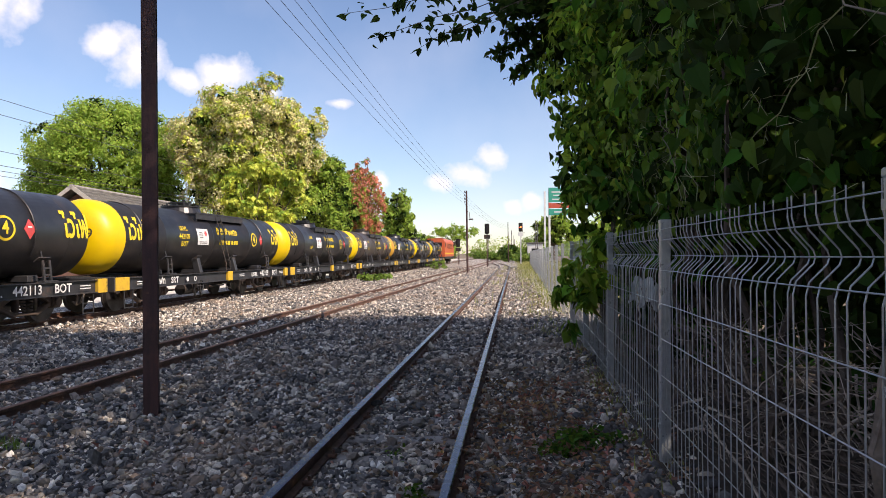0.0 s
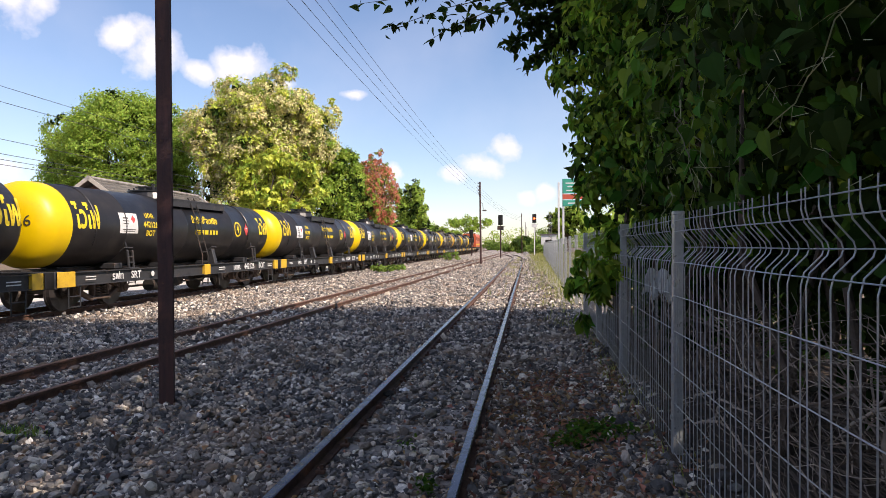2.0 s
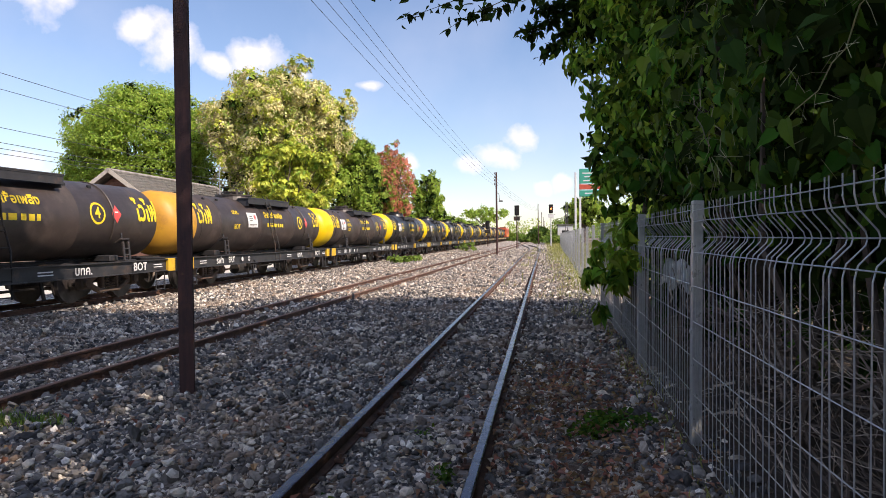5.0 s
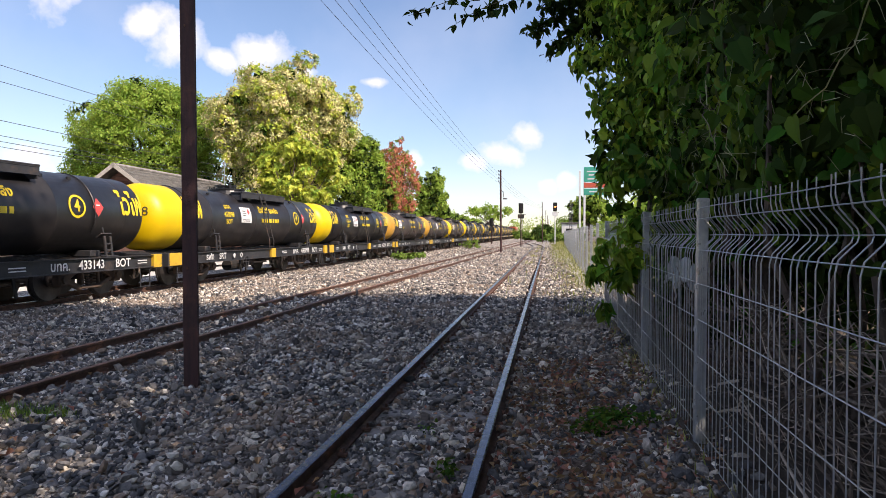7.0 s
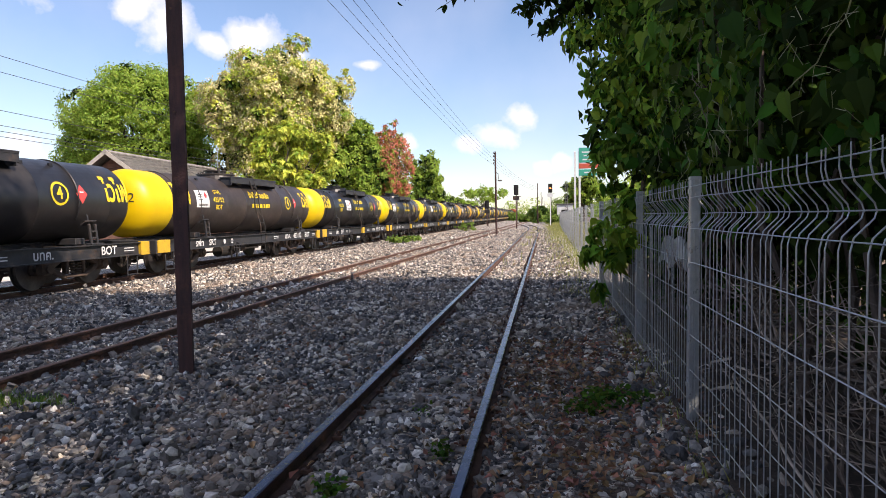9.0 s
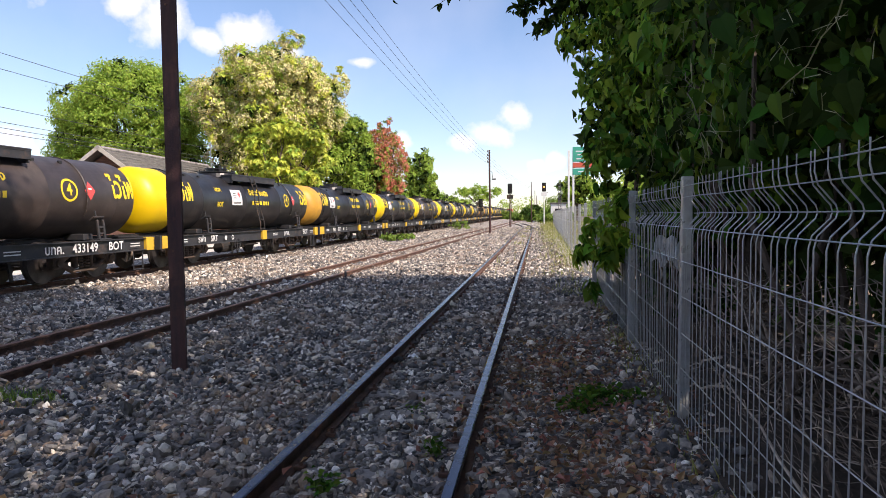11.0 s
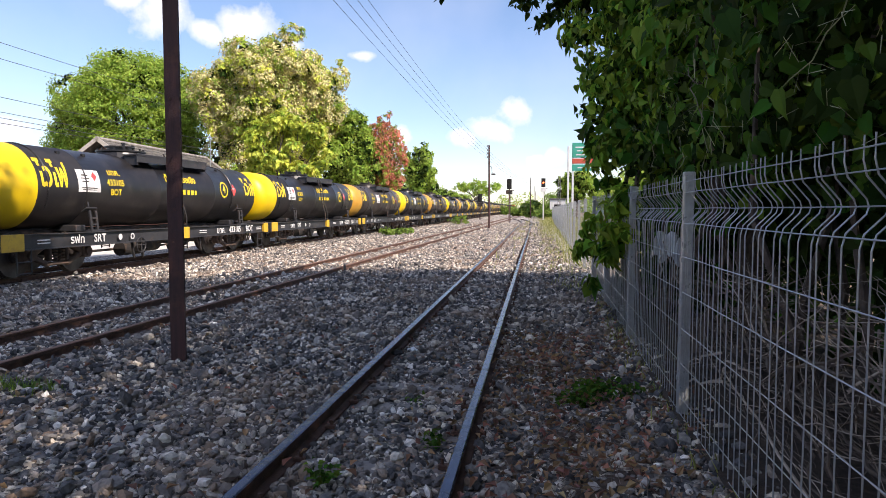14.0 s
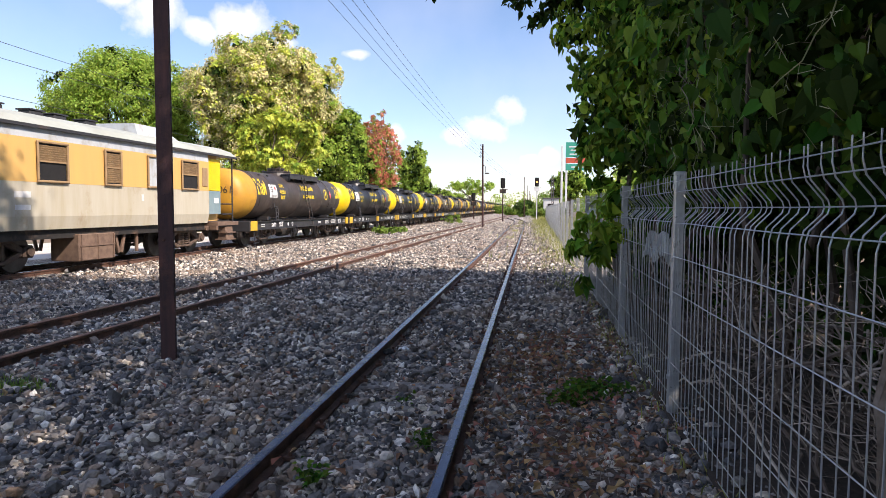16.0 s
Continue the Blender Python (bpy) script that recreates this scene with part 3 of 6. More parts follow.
def tank_shell(brown, ochre):
    bm = bmesh.new()
    R, r0, r1 = RADIUS, 0.4, WAGON - 0.03
    dome = [(a, b * R / 0.88) for a, b in ((0.0, 0.0), (0.012, 0.22), (0.05, 0.45), (0.12, 0.64), (0.22, 0.77), (0.32, 0.84), (0.46, 0.88))]
    back = [(r0 + a, b) for a, b in dome] + [(PAINT_EDGE, R)]
    lathe_y(bm, back, 0, AXIS, 48, 1)
    mid = [(PAINT_EDGE, R), (PAINT_EDGE + 0.004, R + 0.002)]
    for y in (3.1, 5.93, 8.8):
        mid += [(y - 0.03, R + 0.002), (y - 0.02, R + 0.009), (y + 0.02, R + 0.009), (y + 0.03, R + 0.002)]
    mid += [(r1 - 0.9, R + 0.002), (r1 - 0.896, R)]
    lathe_y(bm, mid, 0, AXIS, 48, 0)
    front = [(r1 - 0.896, R)] + [(r1 - 0.6 * a, b) for a, b in reversed(dome)]
    lathe_y(bm, front, 0, AXIS, 48, 0)
    return bm


def tank_wagon(brown, ochre, large, number_first):
    """A bogie tank wagon; y runs from its rear coupling to its front, x = 0 on the track's centre line."""
    choose_tank(large)
    w = empty("tank_wagon", group="tank wagons of the train", category="tank wagon",
              label="weathered brown-black fuel tank wagon with ochre end" if ochre else "black fuel tank wagon with yellow domed end and lettering")
    tank = part("tank", tank_shell(brown, ochre), [M_tank_brown if brown else M_tank, M_ochre if ochre else M_yellow], w, smooth=True)
    L = WAGON
    for s in (-1, 1):
        bm = bmesh.new()
        box(bm, s * 1.15, L / 2 + 0.11, 0.885, 0.05, L - 0.3, 0.3)
        box(bm, s * 1.19, L / 2 + 0.11, 1.025, 0.1, L - 0.3, 0.02)
        box(bm, s * 1.19, L / 2 + 0.11, 0.745, 0.1, L - 0.3, 0.02)
        part("side_beam", bm, M_frame, w)
    bm = bmesh.new()
    box(bm, 0, L / 2, 0.93, 0.5, L - 1.1, 0.3, bevel=0.02)
    for i in range(9):
        box(bm, 0, 1.0 + i * (L - 2.0) / 8, 0.93, 2.2, 0.12, 0.18)
    part("centre_sill", bm, M_under, w)
    for yy, s in ((0.29, -1), (L - 0.06, 1)):
        bm = bmesh.new()
        box(bm, 0, yy, 0.88, 2.5, 0.08, 0.36, bevel=0.015)
        part("end_beam", bm, M_frame, w)
        bm = bmesh.new()
        rod(bm, (0, yy, 0.86), (0, yy + s * 0.1, 0.86), 0.09, 10)
        box(bm, 0, yy + s * 0.1, 0.86, 0.28, 0.12, 0.26, bevel=0.03)
        part("coupler", bm, M_gearrust, w)
        bm = bmesh.new()
        tube(bm, [(0.45, yy, 0.75), (0.46, yy + s * 0.06, 0.6), (0.42, yy + s * 0.1, 0.45), (0.36, yy + s * 0.17, 0.42), (0.3, yy + s * 0.22, 0.5)], 0.025, 6)
        part("brake_hose", bm, M_twig, w)
        bm = bmesh.new()
        box(bm, 1.205, yy - s * (0.15 if s > 0 else 0.28), 0.885, 0.09, 0.33 if s > 0 else 0.58, 0.32, bevel=0.006)
        part("end_plate", bm, M_plate, w, "yellow painted corner of the underframe")
        bm = bmesh.new()
        for zz in (0.3, 0.52):
            rod(bm, (1.2, yy - s * 0.42, zz), (1.2, yy - s * 0.78, zz), 0.014, 6)
        for a in (0.42, 0.78):
            rod(bm, (1.2, yy - s * a, 0.28), (1.2, yy - s * a, 0.76), 0.014, 6)
        part("step", bm, M_frame, w)
    for yy in (5.0, 7.5) if large else ():
        bm = bmesh.new()
        for s in (-1, 1):
            box(bm, s * 0.86, yy, 1.25, 0.2, 0.18, 0.5, Matrix.Rotation(radians(-s * 14), 3, "Y"), bevel=0.015)
            box(bm, s * 0.86, yy + 0.14, 1.16, 0.04, 0.24, 0.34, Matrix.Rotation(radians(-s * 14), 3, "Y"))
            box(bm, s * 0.9, yy, 1.5, 0.12, 0.3, 0.03, Matrix.Rotation(radians(-s * 50), 3, "Y"))
        box(bm, 0, yy, 1.09, 1.6, 0.16, 0.1)
        part("saddle", bm, M_frame, w)
    for yy in (3.05, 10.1):
        # a low cradle under the shell with two leaning struts and a clamp on each side
        bm = bmesh.new()
        box(bm, 0, yy, 1.1, 1.5, 0.3, 0.14, bevel=0.015)
        part("cradle", bm, M_frame, w)
        for s in (-1, 1):
            bm = bmesh.new()
            box(bm, s * 1.1, yy, 1.05, 0.16, 0.4, 0.03, bevel=0.006)
            for d, tilt in ((-0.09, 8), (0.1, 8)):
                box(bm, s * 1.06, yy + d, 1.26, 0.05, 0.06, 0.44, Matrix.Rotation(radians(tilt), 3, "X"), bevel=0.01)
            for zz in (1.18, 1.32):
                box(bm, s * 1.06, yy, zz, 0.04, 0.2, 0.035)
            box(bm, s * 0.98, yy - 0.03, 1.5, 0.16, 0.34, 0.03, Matrix.Rotation(radians(-s * 35), 3, "Y"), bevel=0.006)
            rod(bm, (s * 1.0, yy - 0.04, 1.45), (s * 0.97, yy - 0.06, 1.68), 0.018, 6)
            part("tank_clamp", bm, M_frame, w)
    for yy in (1.95, L - 1.95):
        bm = bmesh.new()
        rr = RADIUS + 0.012
        turn = [math.pi * (-0.16 + 1.32 * k / 32) for k in range(33)]
        tube(bm, [(math.cos(a) * rr, yy, AXIS + math.sin(a) * rr) for a in turn], 0.014, 4)
        part("tank_strap", bm, M_tank_brown if brown else M_tank, w)
    # top fittings
    bm = bmesh.new()
    top = AXIS + RADIUS
    rod(bm, (0, 5.6, top - 0.16), (0, 5.6, top + 0.1), 0.66, 28, 0.56)
    rod(bm, (0, 5.6, top + 0.1), (0, 5.6, top + 0.135), 0.6, 28)
    for k in range(10):
        a = k * math.tau / 10
        rod(bm, (math.cos(a) * 0.53, 5.6 + math.sin(a) * 0.53, top + 0.13), (math.cos(a) * 0.53, 5.6 + math.sin(a) * 0.53, top + 0.19), 0.025, 6)
    rod(bm, (0, 5.55, top + 0.13), (0, 5.55, top + 0.22), 0.3, 16)
    rod(bm, (0, 5.55, top + 0.22), (0, 5.55, top + 0.25), 0.36, 16)
    for dx, dy, hh in ((0.2, 0.2, 0.3), (-0.15, 0.35, 0.24), (0.25, -0.25, 0.33), (-0.25, -0.1, 0.28)):
        rod(bm, (dx, 5.6 + dy, top + 0.12), (dx, 5.6 + dy, top + hh), 0.045, 8)
        rod(bm, (dx, 5.6 + dy - 0.07, top + hh - 0.03), (dx, 5.6 + dy + 0.07, top + hh - 0.03), 0.02, 6)
    part("manhole", bm, M_tank_brown if brown else M_tank, w)
    for s in (-1, 1):
        bm = bmesh.new()
        box(bm, s * 0.62, 6.75, 2.86, 0.4, 3.4, 0.03)
        box(bm, s * 0.8, 6.75, 2.78, 0.02, 3.4, 0.19)
        rod(bm, (s * 0.81, 5.05, 2.88), (s * 0.81, 8.45, 2.88), 0.018, 6)
        for yy in (5.1, 6.75, 8.4):
            box(bm, s * 0.62, yy, 2.72, 0.36, 0.03, 0.22)
        part("catwalk", bm, M_frame, w)
        bm = bmesh.new()
        for yy in (6.35, 6.67):
            pts = [(s * 1.17, yy, 0.45), (s * 1.17, yy, 1.3), (s * 0.99, yy, 1.95), (s * 0.95, yy, 2.4), (s * 0.84, yy, 2.72), (s * 0.72, yy, 2.98)]
            tube(bm, pts, 0.02, 5)
        for zz, xx in ((0.5, 1.17), (0.8, 1.17), (1.1, 1.17), (1.4, 1.14), (1.7, 1.06), (2.0, 0.99), (2.3, 0.96), (2.6, 0.89)):
            rod(bm, (s * xx, 6.35, zz), (s * xx, 6.67, zz), 0.014, 5)
        part("ladder", bm, M_under, w)
    for yy in (2.7, 3.5, 8.8, 9.6):
        bm = bmesh.new()
        box(bm, 0.5, yy, 2.72, 0.06, 0.1, 0.08, bevel=0.01)
        part("lifting_lug", bm, M_tank, w)
    if not brown:
        bm = bmesh.new()
        box(bm, 1.21, 6.5, 0.885, 0.085, 0.34, 0.3, bevel=0.006)
        part("step_plate", bm, M_plate, w, "yellow painted beam below the ladder")
    # running gear
    bogie(w, 2.15, 0.82)
    bogie(w, L - 2.15, 0.82)
    bm = bmesh.new()
    rod(bm, (0.3, 5.0, 0.52), (0.3, 5.9, 0.52), 0.17, 14)
    rod(bm, (-0.2, 6.4, 0.55), (-0.2, 7.3, 0.55), 0.2, 14)
    box(bm, 0.7, 5.6, 0.6, 0.3, 0.5, 0.2, bevel=0.03)
    rod(bm, (0, 3.2, 0.5), (0, 8.6, 0.5), 0.03, 6)
    for yy in (4.4, 4.75, 7.5):
        box(bm, 1.08, yy, 0.55, 0.04, 0.06, 0.4, Matrix.Rotation(radians(12), 3, "X"))
    part("brake_gear", bm, M_under, w)
    hw = bmesh.new()
    for k in range(16):
        a, b = k * math.tau / 16, (k + 1) * math.tau / 16
        rod(hw, (1.2, 4.55 + math.cos(a) * 0.18, 0.66 + math.sin(a) * 0.18), (1.2, 4.55 + math.cos(b) * 0.18, 0.66 + math.sin(b) * 0.18), 0.014, 5)
    for k in range(4):
        a = k * math.tau / 4
        rod(hw, (1.2, 4.55, 0.66), (1.2, 4.55 + math.cos(a) * 0.18, 0.66 + math.sin(a) * 0.18), 0.01, 4)
    part("handbrake_wheel", hw, M_frame, w)
    # lettering on the tank
    for yy in (1.72 if large else 2.15, 11.2):
        me = text_mesh("ไวไฟ", 0.5, M_lettering, bold=0.03)
        for v in me.vertices:
            v.co.x, v.co.y = v.co.x * 0.92, v.co.y * 1.4
        part("lettering", on_tank(me, yy, 2.2), M_lettering, w, "yellow warning word in a non-Latin script")
    ring_y, card_y = 9.15 if large else 9.4, 5.25 if number_first else 3.2
    part("emblem_ring", on_tank(ring_mesh(0.2, 0.25, M_lettering), ring_y, 2.12), M_lettering, w, "yellow painted ring")
    part("emblem_figure", on_tank(text_mesh("4", 0.36, M_lettering), ring_y, 2.12), M_lettering, w, "yellow painted figure four")
    part("hazard_diamond", on_tank(poly_mesh([(-0.17, 0), (0, -0.21), (0.17, 0), (0, 0.21)], M_red), ring_y + 0.64, 2.12), M_red, w, "red hazard diamond")
    part("diamond_mark", on_tank(rect(0.12, 0.03, M_white), ring_y + 0.64, 2.16, 0.009), M_white, w)
    part("placard", on_tank(rect(0.72, 0.5, M_white), card_y, 2.14), M_white, w, "white data placard")
    part("placard_diamond", on_tank(poly_mesh([(-0.09, 0), (0, -0.11), (0.09, 0), (0, 0.11)], M_red), card_y + 0.18, 2.24, 0.009), M_red, w)
    bm = bmesh.new()
    for i, (dx, dz, ww, hh) in enumerate(((-0.12, 0.12, 0.2, 0.03), (-0.12, 0.05, 0.26, 0.02), (-0.12, -0.02, 0.22, 0.02), (0, -0.16, 0.5, 0.02), (0, -0.2, 0.46, 0.015))):
        box(bm, dx, dz, 0, ww, hh, 0.001)
    me = bpy.data.meshes.new("placard_print")
    bm.to_mesh(me)
    bm.free()
    me.materials.append(M_dark)
    part("placard_print", on_tank(me, card_y, 2.14, 0.009, False), M_dark, w, "dark lines of small print")
    part("owner_mark", on_tank(text_mesh("บทค.", 0.22, M_lettering), 4.12, 2.36), M_lettering, w)
    part("tank_code", on_tank(text_mesh("BOT", 0.2, M_lettering), 4.12, 1.9), M_lettering, w, "yellow letters")
    part("capacity_text", on_tank(text_mesh("น้ำมันเชื้อเพลิง", 0.27, M_lettering, bold=0.03), 7.0, 2.32), M_lettering, w)
    for yy, ww in ((6.42, 0.14), (6.62, 0.16), (6.82, 0.14), (7.04, 0.2), (7.3, 0.13), (7.5, 0.15), (7.68, 0.1)):
        part("capacity_bar", on_tank(rect(ww, 0.13, M_lettering), yy, 1.98), M_lettering, w, "yellow bar of small lettering")
    # lettering on the side beam
    for s_, yy, sz in (("รฟท", 2.3, 0.24), ("SRT", 3.0, 0.24), ("บทค.", 8.45, 0.26), ("BOT", 10.35, 0.26)):
        part("frame_lettering", flat_side(text_mesh(s_, sz, M_white), 1.246, yy, 0.885), M_white, w)
    part("frame_roundel", flat_side(ring_mesh(0.0, 0.07, M_white, 20), 1.246, 3.7, 0.885), M_white, w)
    part("frame_roundel", flat_side(ring_mesh(0.045, 0.075, M_white, 20), 1.246, 4.15, 0.885), M_white, w)
    for yy, ww in ((1.35, 0.34), (7.4, 0.4), (11.05, 0.36)):
        for dz in (-0.03, 0.03):
            part("small_print", flat_side(rect(ww, 0.022, M_white), 1.246, yy, 0.885 + dz), M_white, w, "white bar of small print")
    return w


def numbered(w, number, large):
    """The wagon's own number: on the tank, on the side beam and on the yellow end."""
    choose_tank(large)
    part("tank_number", on_tank(text_mesh(number, 0.21, M_lettering), 4.12, 2.12), M_lettering, w)
    part("frame_number", flat_side(text_mesh(number, 0.26, M_white), 1.246, 9.35, 0.885), M_white, w)
    me = text_mesh(number, 0.33, M_dark, bold=0.0)
    for v in me.vertices:
        v.co.x += 0.06
        rho = math.hypot(v.co.x, 2.1 + v.co.y - AXIS) * 0.88 / RADIUS
        y = 0.4 + float(np.interp(rho, (0.0, 0.22, 0.45, 0.64, 0.77, 0.84, 0.88), (0.0, 0.012, 0.05, 0.12, 0.22, 0.32, 0.46))) - 0.012
        v.co = (v.co.x, y, 2.1 + v.co.y)
    part("end_number", me, M_dark, w, "dark painted number on the domed end")


def sweep_box(bm, prof, y0, y1, mi_of):
    """A body of constant section: prof is a closed list of (x, z)."""
    rings = [[bm.verts.new((x, y, z)) for x, z in prof] for y in (y0, y1)]
    k = len(prof)
    for j in range(k):
        f = bm.faces.new((rings[0][j], rings[0][(j + 1) % k], rings[1][(j + 1) % k], rings[1][j]))
        f.material_index = mi_of(j)
    for r, fl in ((rings[0], True), (rings[1], False)):
        f = bm.faces.new(list(reversed(r)) if fl else r)
        f.material_index = mi_of(-1)


M_van_yellow = material("faded_orange_yellow_coach_paint", (0.66, 0.4, 0.12), 0.5, color2=(0.6, 0.37, 0.12), scale=1.4, stain=(0.4, 0.25, 0.12), stain_scale=2.0, stain_lo=0.58, stain_hi=0.8, streak=True)
M_van_beige = material("faded_dusty_cream_coach_paint", (0.5, 0.47, 0.38), 0.6, color2=(0.43, 0.38, 0.27), scale=1.2, stain=(0.34, 0.24, 0.14), stain_scale=1.6, stain_lo=0.55, stain_hi=0.8, streak=True)
M_van_grey = material("pale_blue_grey_coach_paint", (0.5, 0.53, 0.55), 0.5, color2=(0.4, 0.43, 0.45), scale=1.5, stain=(0.3, 0.26, 0.2), stain_scale=2.0, streak=True)
M_van_blue = material("grey_blue_coach_paint", (0.22, 0.3, 0.32), 0.5, color2=(0.16, 0.23, 0.25), scale=2)
M_van_roof = material("whitewashed_coach_roof", (0.4, 0.43, 0.39), 0.7, color2=(0.31, 0.33, 0.29), scale=1.2, stain=(0.35, 0.32, 0.26), stain_scale=1.4, stain_lo=0.55, stain_hi=0.8)
M_louvre = material("dusty_brown_louvre", (0.36, 0.24, 0.12), 0.7, color2=(0.26, 0.17, 0.09), scale=4)
M_black = material("dark_opening", (0.012, 0.011, 0.011), 0.8)
M_loco = material("orange_red_locomotive_paint", (0.6, 0.12, 0.04), 0.45, color2=(0.5, 0.1, 0.04), scale=1.5, stain=(0.25, 0.09, 0.05), stain_scale=1.5)


def coach_window(v, y0, y1, half_open, shut=False):
    """A window with a rounded frame, louvred shutter above and an open or closed half below."""
    ym, w = (y0 + y1) / 2, y1 - y0
    bm = bmesh.new()
    for (a, b, c, d) in ((0, 2.80, w + 0.1, 0.05), (0, 2.02, w + 0.1, 0.05)):
        box(bm, 1.405, ym, b, 0.04, c, d, bevel=0.012)
    for yy in (y0 - 0.02, y1 + 0.02):
        box(bm, 1.405, yy, 2.41, 0.04, 0.05, 0.74, bevel=0.012)
    fr = part("window", bm, M_louvre, v, "coach window with brown louvred shutter")
    if shut:
        bm = bmesh.new()
        box(bm, 1.372, ym, 2.41, 0.02, w, 0.76, bevel=0.01)
        part("blind", bm, M_van_grey, fr, "plain grey closed blind")
        return
    bm = bmesh.new()
    box(bm, 0, 0, 0, 0.012, w, 0.04, Matrix.Rotation(radians(28), 3, "Y"))
    slat = bpy.data.meshes.new("slat")
    bm.to_mesh(slat)
    bm.free()
    lo = 2.42 if half_open else 2.06
    n = int((2.77 - lo) / 0.045)
    for i in range(n):
        o = part("slat", slat, M_louvre, fr)
        o.location = (1.385, ym, lo + 0.03 + i * 0.045)
    bm = bmesh.new()
    box(bm, 1.39, ym, 2.42, 0.03, w, 0.035)
    part("meeting_rail", bm, M_louvre, fr)
    # Black plate on the solid wall stands for the unlit inside.
    bm = bmesh.new()
    box(bm, 1.366, ym, 2.41, 0.016, w, 0.76)
    part("dark_inside_plate", bm, M_black, fr, "black plate for the dark open lower half" if half_open else "")


def guard_van():
    """The coach at the train's tail; y = 0 at its front coupling, the body lies behind at negative y."""
    v = empty("guard_van", label="faded orange and cream guard coach at the train tail", category="railway coach")
    W = 1.36
    y0, y1 = -13.4, -2.35

    def side(name, z0, z1, mat, bulge0=0.0, bulge1=0.0, ya=y0, yb=y1):
        bm = bmesh.new()
        sweep_box(bm, [(-W - bulge0, z0), (W + bulge0, z0), (W + bulge1, z1), (-W - bulge1, z1)], ya, yb, lambda j: 0)
        return part(name, bm, mat, v)

    side("lower_skirt", 1.05, 1.32, M_van_beige, -0.06, 0.0)
    side("lower_panel", 1.32, 2.0, M_van_beige)
    side("window_band", 2.0, 2.86, M_van_yellow, 0.003, 0.003)
    side("cornice_panel", 2.86, 3.1, M_van_grey, 0.0, -0.01)
    bm = bmesh.new()
    prof = [(-1.4, 3.1), (1.4, 3.1), (1.4, 3.13), (1.22, 3.28), (0.8, 3.42), (0.3, 3.48), (-0.3, 3.48), (-0.8, 3.42), (-1.22, 3.28), (-1.4, 3.13)]
    sweep_box(bm, prof, y0 - 0.1, -0.6, lambda j: 0)
    part("roof", bm, M_van_roof, v)
    bm = bmesh.new()
    box(bm, 1.415, (y0 - 0.7) / 2, 3.09, 0.05, -y0 - 0.6, 0.06)
    part("gutter", bm, M_frame, v)
    bm = bmesh.new()
    sweep_box(bm, [(-0.95, 3.3), (0.95, 3.3), (0.85, 3.66), (-0.85, 3.66)], -5.2, -3.0, lambda j: 0)
    for vv in bm.verts:
        if vv.co.y > -3.1 and vv.co.z > 3.5:
            vv.co.y -= 0.9
    part("roof_unit", bm, M_van_grey, v, "grey sloped air unit on the roof")
    for yy in (-6.6, -7.6, -8.3, -9.4, -10.0):
        bm = bmesh.new()
        box(bm, 0.5, yy, 3.48, 0.3, 0.4, 0.1, bevel=0.02)
        box(bm, 0.5, yy, 3.55, 0.34, 0.44, 0.03)
        part("roof_vent", bm, M_frame, v)
    for a, b, o in ((-3.87, -3.05, True), (-5.47, -4.93, None), (-7.14, -6.6, False), (-9.2, -8.4, True), (-11.2, -10.65, False)):
        coach_window(v, a, b, o, o is None)
    # the end platform: narrowed body with door and coloured end panels
    bm = bmesh.new()
    sweep_box(bm, [(-1.1, 1.1), (1.1, 1.1), (1.1, 3.1), (-1.1, 3.1)], y1, -1.35, lambda j: 0)
    part("vestibule", bm, M_van_yellow, v)
    bm = bmesh.new()
    box(bm, 1.25, -1.9, 2.5, 0.06, 0.85, 0.95)
    part("end_panel", bm, M_yellow, v, "bright yellow end panel")
    bm = bmesh.new()
    box(bm, 1.25, -1.9, 1.66, 0.06, 0.85, 0.7)
    part("end_panel", bm, M_van_blue, v, "grey-blue lower end panel")
    part("end_marking", flat_side(rect(0.3, 0.16, M_white), 1.284, -1.75, 1.72), M_white, v, "white bars of lettering")
    bm = bmesh.new()
    box(bm, 1.37, -2.6, 2.4, 0.03, 0.3, 0.55, bevel=0.01)
    part("end_window", bm, M_louvre, v)
    bm = bmesh.new()
    rod(bm, (1.3, -0.72, 0.95), (1.3, -0.72, 3.1), 0.025, 8)
    rod(bm, (-1.3, -0.72, 0.95), (-1.3, -0.72, 3.1), 0.025, 8)
    for zz in (1.3, 1.62):
        rod(bm, (1.3, -0.72, zz), (1.3, -1.4, zz), 0.02, 6)
        rod(bm, (1.3, -0.72, zz), (0.5, -0.72, zz), 0.02, 6)
    part("handrail", bm, M_frame, v)
    bm = bmesh.new()
    box(bm, 0, -1.1, 1.0, 2.7, 1.4, 0.12, bevel=0.01)
    part("platform", bm, M_gearrust, v)
    bm = bmesh.new()
    sweep_box(bm, [(1.05, 0.5), (1.35, 0.5), (1.3, 0.9), (1.1, 0.9)], -1.25, -0.75, lambda j: 0)
    for zz in (0.5, 0.72):
        box(bm, 1.2, -1.0, zz, 0.4, 0.62, 0.03)
    part("step", bm, M_gearrust, v)
    bm = bmesh.new()
    box(bm, 0, (y0 + y1) / 2, 0.95, 2.4, y1 - y0, 0.2)
    part("underframe", bm, M_under, v)
    bm = bmesh.new()
    box(bm, 0.95, -7.35, 0.62, 0.7, 1.25, 0.6, bevel=0.02)
    for yy in (-7.9, -7.35, -6.8):
        box(bm, 1.31, yy, 0.62, 0.02, 0.03, 0.56)
    box(bm, 1.31, -7.35, 0.66, 0.02, 1.2, 0.03)
    part("battery_box", bm, M_gearrust, v, "rusty brown equipment box")
